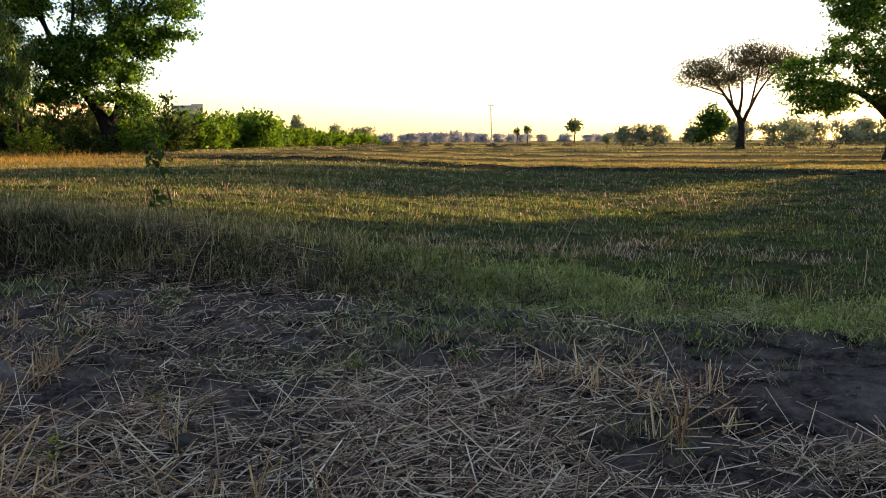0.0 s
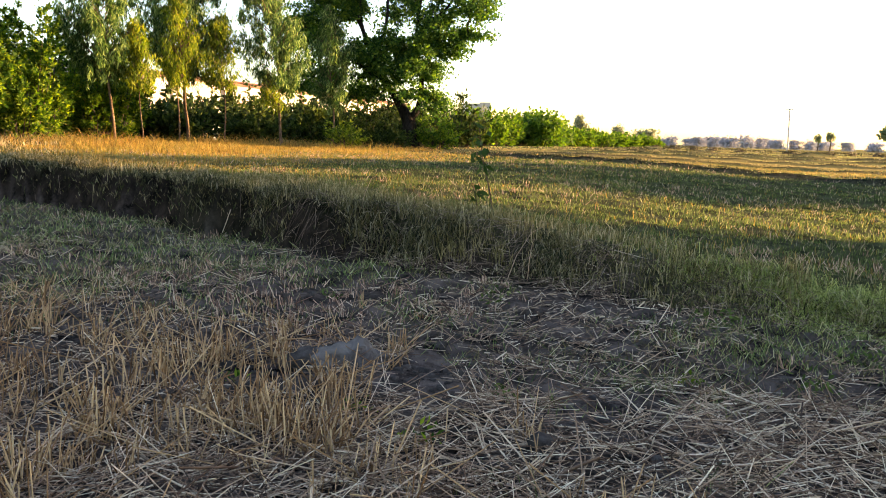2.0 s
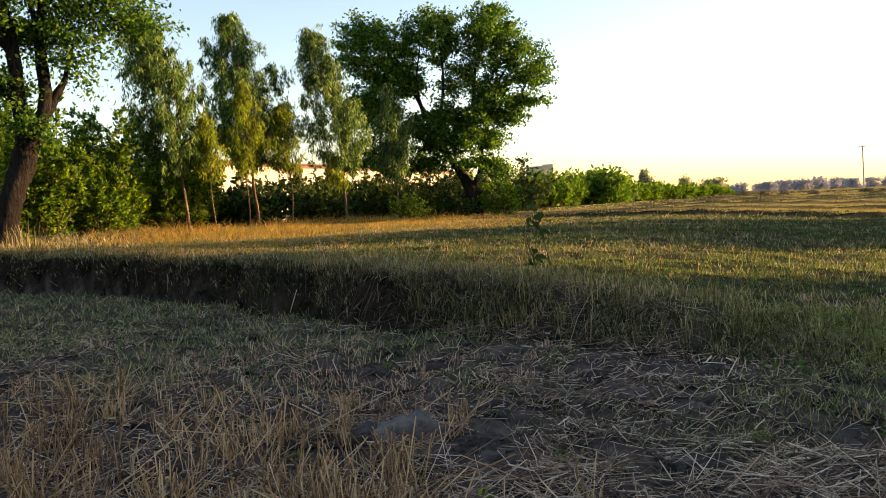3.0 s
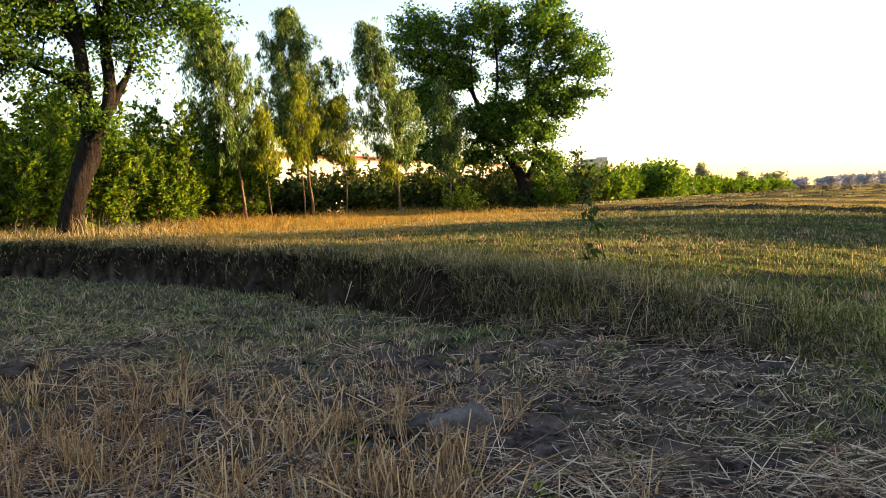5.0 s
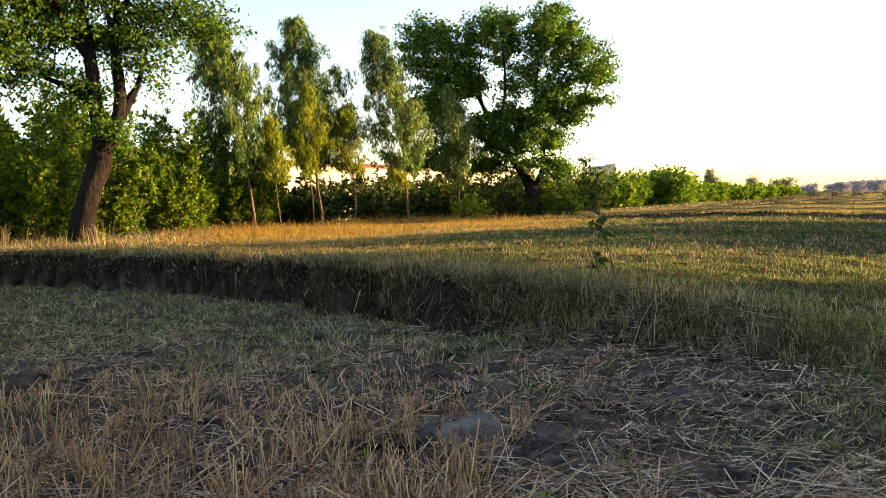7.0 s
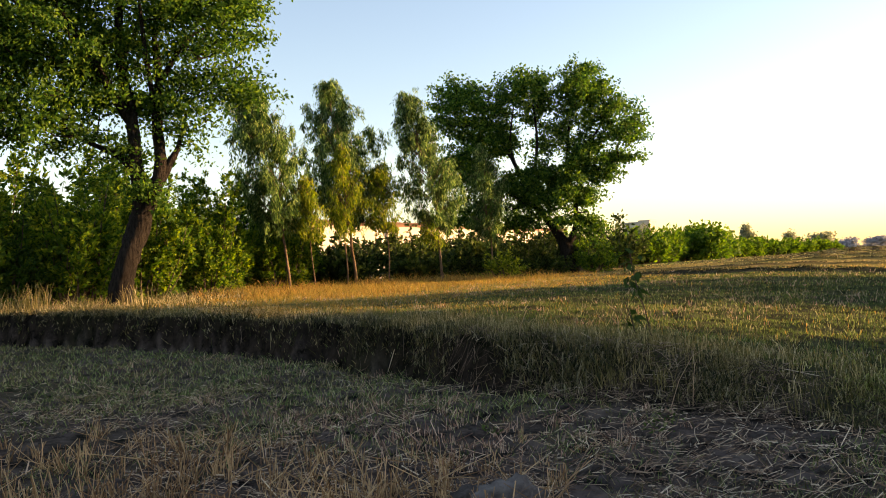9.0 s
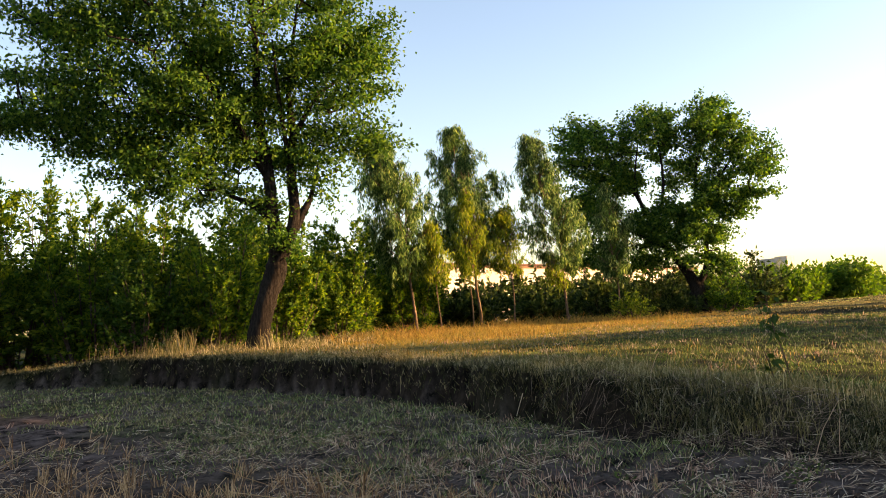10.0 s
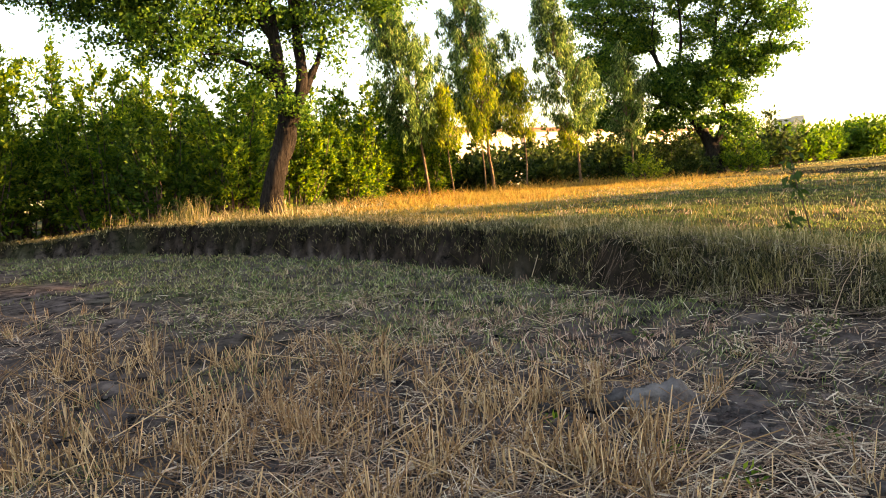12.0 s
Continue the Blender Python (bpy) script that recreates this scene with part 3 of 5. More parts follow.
def near_stubble():
    cx, cy = scatter_polar(5600, 1.7, 16.0, -78, 42, 0.75)
    edge = cy - (3.0 + 0.12 * (-cx - 1.9)) + 0.35 * value_noise(cx, cy, 0.8, 43)
    dens = 0.8 * value_noise(cx, cy, 0.45, 41) - 0.66 + (0.30 + 0.50 * (1 - smooth(cy + 0.15 * cx, 2.1, 2.7))) * (1 - smooth(edge, -0.25, 0.25)) * smooth(-cx, 0.3, 1.5)
    dens = dens + 0.75 * np.exp(-((cx + 4.0) / 1.4) ** 2 - ((cy - 4.9) / 0.6) ** 2) + 0.8 * np.exp(-((cx + 3.0) / 2.0) ** 2 - ((cy - 4.5) / 0.9) ** 2) + 0.35 * smooth(value_noise(cx, cy, 1.6, 42), 0.2, 0.7) + 0.42 * smooth(bank_distance(cx, cy), -3.6, -2.0) * smooth(-cx, 1.0, 2.4) * (1 - smooth(-cx, 8, 12))
    keep = (bank_distance(cx, cy) < 0.0) & (dens + R.uniform(-0.5, 0.5, len(cx)) > 0.1)
    cx, cy = cx[keep], cy[keep]
    k = R.integers(2, 13, len(cx))
    x = np.repeat(cx, k) + R.normal(0, 0.024, k.sum())
    y = np.repeat(cy, k) + R.normal(0, 0.024, k.sum())
    n = len(x)
    tall = R.uniform(0.07, 0.20, n) * np.repeat(R.uniform(0.45, 1.2, len(cx)) * (1 - 0.55 * smooth(cy + 0.1 * cx, 2.9, 3.9)), k)
    lean = R.normal(0, 0.19, (n, 2)) + np.repeat(R.normal(0, 0.14, (len(cx), 2)), k, axis=0) + (R.random((n, 1)) < 0.28) * R.normal(0, 1.1, (n, 2))
    base = np.stack([x, y, height(x, y) - 0.01], 1)
    tip = base + np.stack([lean[:, 0] * tall, lean[:, 1] * tall, tall], 1)
    v, q = stalks(base, tip, R.uniform(0.0018, 0.0038, n))
    old = np.tile(np.repeat(smooth(cy + 0.12 * cx + 0.5 * value_noise(cx, cy, 0.8, 46), 3.2, 4.0) > R.random(len(cx)), k), 3)
    stuff("stubble", (v, q[~old]), STUBBLE, "standing tan wheat stubble in uneven clumps", "stubble")
    stuff("old_stubble", (v, q[old]), STUBBLE_RED, "short weathered reddish-grey stubble towards the bank", "stubble")


def bank_grass():
    n = 88000
    x = np.where(R.random(n) < 0.5, 0.3 + R.normal(0, 2.6, n), R.uniform(-26, 3, n))
    x = x[(x > -26) & (x < 7)]
    n = len(x)
    off = np.where((R.random(n) < 0.75) | (x > -0.6), R.normal(0.36, 0.20, n), R.normal(0.9, 0.5, n))
    y = np.interp(x, BANK_X, BANK_Y) + off
    d = bank_distance(x, y)
    z = height(x, y)
    face_bare = (x < -0.5) & (d < 0.14) & (d > -0.05)
    keep = ~face_bare | (R.random(n) < np.where(x < -4.5, 0.12, 0.3))
    keep &= (value_noise(x, y, 0.45, 51) + R.uniform(-0.8, 0.6, n) > -0.3 - 0.8 * smooth(x, -0.8, 0.4)) & ((d > 0.36) | (x > 0.2) | (R.random(n) < 0.4))
    x, y, z, d = x[keep], y[keep], z[keep], d[keep]
    n = len(x)
    r = np.hypot(x, y)
    tall = R.gamma(4, 0.0145, n) * (0.8 + 0.7 * value_noise(x, y, 0.5, 52)) * np.where(d > 0.3, 1.0, 0.8) + 0.025
    w = np.clip(0.0028 + 0.0006 * r, 0.004, 0.016)
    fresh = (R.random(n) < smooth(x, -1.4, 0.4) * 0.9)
    # Blades on the slope take the darker bank colour.
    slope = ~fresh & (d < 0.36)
    for name, sel, mat, lab in (("bank_grass", ~fresh & ~slope, GRASS_MIX, "rough half-dry grass tufts along the bank's edge"), ("slope_grass", slope, GRASS_BANK, "darker grass on the slope of the bank"), ("verge_grass", fresh, GRASS_LIGHT, "fresh yellow-green grass along the low verge")):
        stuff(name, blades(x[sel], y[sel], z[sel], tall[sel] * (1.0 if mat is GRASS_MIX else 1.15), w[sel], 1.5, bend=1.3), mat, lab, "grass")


def lip_grass():
    """Grass that spills over the lip of the bank and hangs down its face."""
    n = 76000
    x = np.where(R.random(n) < 0.4, R.normal(-2.6, 2.0, n), R.uniform(-25, 0.5, n))
    y = np.interp(x, BANK_X, BANK_Y) + R.uniform(-0.25, 0.85, n)
    d = bank_distance(x, y)
    keep = (d > 0.06) & (d < 0.46) & (value_noise(x, y, 0.35, 55) + 0.5 * value_noise(x, y, 1.1, 57) + R.uniform(-0.5, 0.5, n) > -0.1)
    x, y = x[keep], y[keep]
    n = len(x)
    ln = R.gamma(3.0, 0.030, n) * (0.75 + 0.6 * value_noise(x, y, 0.6, 56)) * (0.7 + 0.7 * smooth(x, -5.5, -3.0)) + 0.035
    a = np.where(R.random(n) < 0.55, R.normal(-np.pi / 2, 0.9, n), R.uniform(0, 2 * np.pi, n))
    out = np.stack([np.cos(a), np.sin(a), 0 * a], 1)
    base = np.stack([x, y, height(x, y) - 0.01], 1)
    up = np.array([0, 0, 1.0])
    mid = base + ln[:, None] * (R.uniform(0.25, 0.55, n)[:, None] * up + R.uniform(0.15, 0.45, n)[:, None] * out)
    tip = base + ln[:, None] * (R.uniform(-0.6, 0.75, n)[:, None] * up + R.uniform(0.4, 1.0, n)[:, None] * out)
    w = np.clip(0.002 + 0.0006 * np.hypot(x, y), 0.004, 0.015)[:, None]
    side = np.stack([-out[:, 1], out[:, 0], 0 * a], 1)
    v = np.stack([base - side * w / 2, base + side * w / 2, mid + side * w * 0.4, mid - side * w * 0.4, tip + side * w * 0.12, tip - side * w * 0.12], 1).reshape(-1, 3)
    o = np.arange(n)[:, None] * 6
    q = np.concatenate([o + np.array([[0, 1, 2, 3]]), o + np.array([[3, 2, 4, 5]])])
    pale = R.random(n) < 0.30
    both = np.concatenate([pale, pale])
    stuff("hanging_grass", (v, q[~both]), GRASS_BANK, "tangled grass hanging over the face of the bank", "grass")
    stuff("hanging_dry_grass", (v, q[both]), GRASS_MIX, "pale dry stems hanging over the lip of the bank", "grass")


def bank_thatch():
    """Dead stems matted over the slope, lying every way, and pale tufts of cut stalks along the lip."""
    n = 11000
    x = np.where(R.random(n) < 0.7, R.normal(-1.2, 1.7, n), R.uniform(-9, 4, n))
    y = np.interp(x, BANK_X, BANK_Y) + R.uniform(-0.45, 0.75, n)
    keep = (bank_distance(x, y) > -0.02) & (bank_distance(x, y) < 0.5) & (value_noise(x, y, 0.3, 58) + R.uniform(-0.7, 0.7, n) > -0.1) & ((x > -4.8) | (R.random(n) < 0.35))
    x, y = x[keep], y[keep]
    n = len(x)
    ln, a = R.gamma(3.0, 0.032, n) + 0.03, R.uniform(0, 2 * np.pi, n)
    tx, ty = x + ln * np.cos(a), y + ln * np.sin(a) * 0.6
    base = np.stack([x, y, height(x, y) + R.uniform(0.0, 0.05, n)], 1)
    tip = np.stack([tx, ty, height(tx, ty) + R.uniform(0.0, 0.08, n)], 1)
    stuff("matted_stems", stalks(base, tip, R.uniform(0.0010, 0.0022, n)), CHAFF, "matted dead stems lying over the slope of the bank", "grass")
    m = 1250
    cx = np.where(R.random(m) < 0.5, R.uniform(-5.0, 0.2, m), R.uniform(-21, 3.5, m))
    cy = np.interp(cx, BANK_X, BANK_Y) + R.uniform(0.1, 1.0, m)
    k = R.integers(5, 16, m)
    x, y = np.repeat(cx, k) + R.normal(0, 0.035, k.sum()), np.repeat(cy, k) + R.normal(0, 0.03, k.sum())
    ok = bank_distance(x, y) > 0.1
    x, y, tuft = x[ok], y[ok], np.repeat(R.uniform(0.5, 1.2, m), k)[ok]
    stuff("lip_tufts", blades(x, y, height(x, y), R.uniform(0.07, 0.19, len(x)) * tuft, R.uniform(0.003, 0.007, len(x)), 0.55, bend=0.9), GRASS_MIX, "pale upright tufts of half-dry grass along the lip", "grass")


def field_grass():
    x, y = scatter_polar(250000, 5.0, 32.0, -60, 36, 0.8)
    d = bank_distance(x, y)
    r = np.hypot(x, y)
    clump = value_noise(x, y, 0.22, 61) + 0.7 * value_noise(x * 0.5, y, 0.9, 64) + 0.5 * value_noise(x, y, 3.5, 65)
    keep = (d > 0.6) & (clump + R.uniform(-0.6, 0.6, len(x)) > -0.25 - 0.25 * smooth(-x, -0.5, 2.5) - 0.6 * smooth(r, 8.0, 15)) & (y + 0.3 * x < 40)
    x, y, r = x[keep], y[keep], r[keep]
    n = len(x)
    tall = (R.gamma(4, 0.0062, n) * (1 + 0.6 * value_noise(x, y, 0.5, 62)) + 0.010) * (1 - 0.25 * smooth(r, 8, 14))
    w = np.clip(0.0014 + 0.0008 * r, 0.004, 0.024)
    # Dry share raised over the sunlit zone, putting some gold light into colour.
    dry = (R.random(n) < 0.48 * smooth(-x, 5.5, 8.5) * smooth(x + 0.35 * y, -11.5, -8.5) * (1 - smooth(y, 28, 34)) + 0.03 + 0.08 * smooth(value_noise(x, y, 1.7, 63), 0.0, 0.6) + 0.45 * smooth(y + 0.3 * x, 26, 28))
    for name, sel, mat, lab in (("field_grass", ~dry, GRASS, "short green weeds over the upper field"), ("field_stubble", dry, GRASS_DRY, "dry stubble standing among the weeds of the upper field")):
        stuff(name, short_blades(x[sel], y[sel], height(x, y)[sel], tall[sel] * (1.0 if name == "field_grass" else 1.3), w[sel], 1.0 if name == "field_grass" else 0.5), mat, lab, "grass")
    # broken stubble of the upper field, in reddish patches near the verge and scattered stalks beyond
    cx, cy = scatter_polar(15000, 5.0, 30.0, -62, 40, 0.85)
    red = 1.3 * np.exp(-((cx - 1.4) / 1.5) ** 2 - ((cy - 6.9) / 0.9) ** 2)
    patch = 0.8 * value_noise(cx, cy, 1.1, 66) + 0.5 * value_noise(cx, cy, 0.4, 60) + 0.4 * value_noise(cx * 0.25, cy, 0.9, 59) + red
    keep = (bank_distance(cx, cy) > 0.6) & (cy + 0.34 * cx < 27) & (patch + R.uniform(-0.6, 0.6, len(cx)) > 0.12)
    cx, cy, red = cx[keep], cy[keep], red[keep]
    k = R.integers(1, 7, len(cx))
    x, y = np.repeat(cx, k) + R.normal(0, 0.03, k.sum()), np.repeat(cy, k) + R.normal(0, 0.03, k.sum())
    tall = R.uniform(0.03, 0.095, len(x)) * np.repeat(R.uniform(0.5, 1.15, len(cx)), k)
    base = np.stack([x, y, height(x, y) - 0.01], 1)
    tip = base + np.stack([R.normal(0, 0.45, len(x)) * tall, R.normal(0, 0.45, len(x)) * tall, tall], 1)
    v, q = stalks(base, tip, 0.0014 + 0.00016 * np.hypot(x, y))
    rust = np.tile(np.repeat((red > 0.35) | (R.random(len(cx)) < 0.25), k), 3)
    stuff("upper_stubble", (v, q[~rust]), PALE_STUB, "pale stubble stalks standing all over the upper field", "stubble")
    stuff("rusty_stubble", (v, q[rust]), STUBBLE_RED, "reddish wheat stubble in patches on the upper field", "stubble")


def far_stubble():
    """Stubble and weeds of the plots beyond the first ridge, up to where they run together."""
    x, y = scatter_polar(90000, 22.0, 130.0, -24, 40, 1.0)
    keep = (y + 0.34 * x > 25) & (x > -13 - 0.14 * np.maximum(y - 26, 0)) & (value_noise(x * 0.3, y, 3.0, 67) + R.uniform(-0.8, 0.8, len(x)) > -0.2)
    x, y = x[keep], y[keep]
    r = np.hypot(x, y)
    n = len(x)
    band = value_noise(x * 0.15, y, 8.0, 68) + R.uniform(-0.35, 0.35, n) > 0.0
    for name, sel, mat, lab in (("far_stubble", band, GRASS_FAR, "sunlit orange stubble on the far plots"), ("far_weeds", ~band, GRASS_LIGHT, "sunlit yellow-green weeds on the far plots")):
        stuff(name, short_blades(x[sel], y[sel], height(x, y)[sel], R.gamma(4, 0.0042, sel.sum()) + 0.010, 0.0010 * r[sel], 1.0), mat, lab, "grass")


def ridge_grass():
    """Rank dark grass on the low ridges between the plots."""
    for (at, _, _, slope), n, tall in zip(RIDGES, (5000, 3000, 3500, 3500, 3500, 5000, 5000), (0.06, 0.04, 0.06, 0.07, 0.08, 0.12, 0.16)):
        x = R.uniform(-12 - 0.05 * at, 0.62 * at + 4, n)
        y = at - slope * x - 0.3 * value_noise(x, x * 0, 9.0, 8) + R.normal(0, 0.12 + 0.003 * at, n)
        keep = value_noise(x, y, 1.0 + 0.02 * at, 69) + R.uniform(-0.7, 0.7, n) > -0.4
        x, y = x[keep], y[keep]
        # Dark blades help draw each ridge as a dark line.
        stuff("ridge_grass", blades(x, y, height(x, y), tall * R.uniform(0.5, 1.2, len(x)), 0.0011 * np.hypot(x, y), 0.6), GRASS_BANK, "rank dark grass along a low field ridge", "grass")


def low_weeds():
    x, y = scatter_polar(210000, 2.2, 24.0, -78, 35, 0.65)
    patch = value_noise(x, y, 0.9, 71) + 0.6 * value_noise(x, y, 0.3, 72) + 1.25 * smooth(-x, 2.0, 4.6) * smooth(bank_distance(x, y), -4.6, -1.6) + 0.4 * smooth(y, 3.4, 4.4) * smooth(x, -1.6, -0.4)
    keep = (bank_distance(x, y) < 0.1) & (patch + R.uniform(-0.6, 0.6, len(x)) > 0.26 + 0.5 * smooth(x, -2.6, -1.0) * (1 - 0.8 * smooth(y, 3.2, 3.6)) + 0.7 * (1 - smooth(y + 0.25 * x, 2.0, 3.4)) * smooth(-x, 0.8, 1.6))
    x, y = x[keep], y[keep]
    n = len(x)
    r = np.hypot(x, y)
    dry = R.random(n) < 0.52 + 0.3 * value_noise(x, y, 0.7, 73)
    for name, sel, mat, lab in (("low_weeds", ~dry, WEEDS, "low green weeds creeping over the cut field"), ("short_dry_grass", dry, GRASS_MIX, "short half-dry grass among the weeds of the cut field")):
        stuff(name, short_blades(x[sel], y[sel], height(x, y)[sel], R.gamma(4, 0.0085, sel.sum()) + 0.010, np.clip(0.0018 + 0.0008 * r[sel], 0.003, 0.016), 1.5), mat, lab, "grass")


def tall_dry_grass():
    n = 42000
    a = R.random(n)
    x = -10.5 - 12.0 * R.random(n) - 1.5 * a
    y = 10.5 + 22 * R.random(n)
    d = bank_distance(x, y)
    keep = (d > 1.5) & (y < 31) & (value_noise(x, y, 1.4, 81) + R.uniform(-0.9, 0.5, n) > -0.35) & (x + 0.25 * y > -16.5)
    x, y = x[keep], y[keep]
    n = len(x)
    # Greener blades in the dimmer strip by the leaning tree, tawny where sunlit.
    beside = x / y < -1.03 + 0.12 * value_noise(x, y, 1.2, 83)
    tall = R.gamma(5, 0.050, n) * (0.8 + 0.6 * value_noise(x, y, 2.0, 82)) * (0.45 + 0.75 * smooth(-x + 0.15 * y, 13, 21)) * np.where(beside, 0.75, 1.0) + 0.06
    w = R.uniform(0.010, 0.020, n)
    for name, sel, mat, lab in (("tall_dry_grass", ~beside, GRASS_DRY, "tall tawny grass under the young trees"), ("tall_green_grass", beside, GRASS_MIX, "tall half-green grass in front of the hedge")):
        stuff(name, blades(x[sel], y[sel], height(x, y)[sel], tall[sel], w[sel], 0.9, bend=0.9), mat, lab, "grass")


def dead_grass_clumps():
    """Bleached tall grass left standing on the bank by the leaning tree."""
    for cx, cy, n, tall in ((-16.4, 10.7, 130, 0.6), (-17.1, 10.6, 90, 0.5), (-13.9, 11.2, 80, 0.45), (-19.4, 10.6, 60, 0.5)):
        x, y = cx + R.normal(0, 0.22, n), cy + R.normal(0, 0.2, n)
        ob = new("dead_grass_clump", quads_mesh("dead_grass_clump", *blades(x, y, height(x, y), tall * R.uniform(0.5, 1.15, n), R.uniform(0.007, 0.012, n), 0.45), GRASS_MIX))
        tagged(ob, "standing clump of tall bleached dead grass", "grass", "dead grass clumps")


dead_grass_clumps()
near_straw()
earth_crumbs()
near_stubble()
bank_grass()
lip_grass()
bank_thatch()
field_grass()
far_stubble()
ridge_grass()
low_weeds()
tall_dry_grass()

# ---------------------------------------------------------------- large trees
broad_tree("old_tree", *TREE_A, "tall broad-leaved tree with a leaning dark trunk and lopsided crown",
           [[(0, 0, 0, 0.28), (0.10, 0, 0.6, 0.24), (0.28, 0.02, 1.2, 0.23), (0.50, 0.04, 1.8, 0.24), (0.56, 0.05, 2.35, 0.19), (0.48, 0, 3.1, 0.15), (0.42, 0, 4.3, 0.125), (0.22, 0.1, 5.6, 0.10), (0.28, 0, 7.0, 0.07), (0.1, 0, 9.0, 0.03)],
            [(0.52, 0, 1.9, 0.17), (0.78, -0.04, 2.4, 0.16), (0.98, -0.1, 3.1, 0.14), (0.95, 0, 4.1, 0.12), (1.05, 0.1, 5.0, 0.10), (1.0, 0.1, 6.2, 0.06), (1.3, 0.1, 8.2, 0.03)],
            [(0.98, -0.05, 2.75, 0.11), (1.22, -0.05, 3.2, 0.09), (1.38, 0, 3.5, 0.06), (1.6, 0.1, 4.3, 0.03)],
            [(0.5, 0, 2.9, 0.11), (0.15, 0.15, 3.3, 0.08), (-0.4, 0.3, 3.6, 0.05), (-1.6, 0.5, 4.2, 0.02)],
            [(0.42, 0, 4.0, 0.11), (-0.1, -0.3, 4.9, 0.09), (-0.55, -0.5, 5.7, 0.07), (-1.5, -0.8, 7.2, 0.05), (-2.6, -1.2, 8.2, 0.02)],
            [(-0.1, 0.0, 4.9, 0.07), (-1.1, 0.7, 5.4, 0.05), (-2.8, 1.0, 5.7, 0.035), (-4.6, 0.9, 5.8, 0.015)],
            [(1.05, 0, 4.9, 0.07), (1.7, 0.2, 6.0, 0.05), (2.6, 0.3, 6.6, 0.02)],
            [(0.25, 0.1, 5.4, 0.07), (0.7, 1.2, 6.6, 0.05), (0.8, 2.4, 7.8, 0.02)],
            [(0.95, 0.1, 4.2, 0.06), (0.75, -0.6, 5.4, 0.05), (0.6, -1.4, 6.8, 0.02)]],
           [(-2.4, 0, 6.6, 2.2, 2.4, 1.7), (0.3, 0, 7.8, 2.5, 2.8, 2.2), (2.0, 0, 6.2, 1.3, 1.6, 1.3), (-1.7, 0.3, 4.4, 1.4, 1.7, 0.9), (-3.1, 0.3, 4.9, 1.3, 1.3, 0.8), (-4.3, 0.2, 6.0, 1.2, 1.2, 0.9), (-5.1, 0.2, 5.3, 0.7, 0.8, 0.4),
            (1.6, 0, 4.2, 0.75, 1.0, 0.9), (-0.6, 0, 10.0, 2.6, 2.6, 1.3), (-3.6, 0, 8.2, 1.7, 2.0, 1.4), (2.7, 0.1, 5.0, 0.6, 0.7, 0.45), (2.4, 0, 7.4, 1.1, 1.2, 0.9), (0.3, 0.5, 5.2, 1.3, 1.5, 1.2), (-0.3, 0.3, 3.5, 0.9, 1.0, 0.5), (0.6, -0.2, 2.5, 0.3, 0.3, 0.3), (-1.2, -0.4, 5.6, 1.5, 1.5, 1.0)],
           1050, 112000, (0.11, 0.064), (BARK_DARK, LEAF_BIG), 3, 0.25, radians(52))

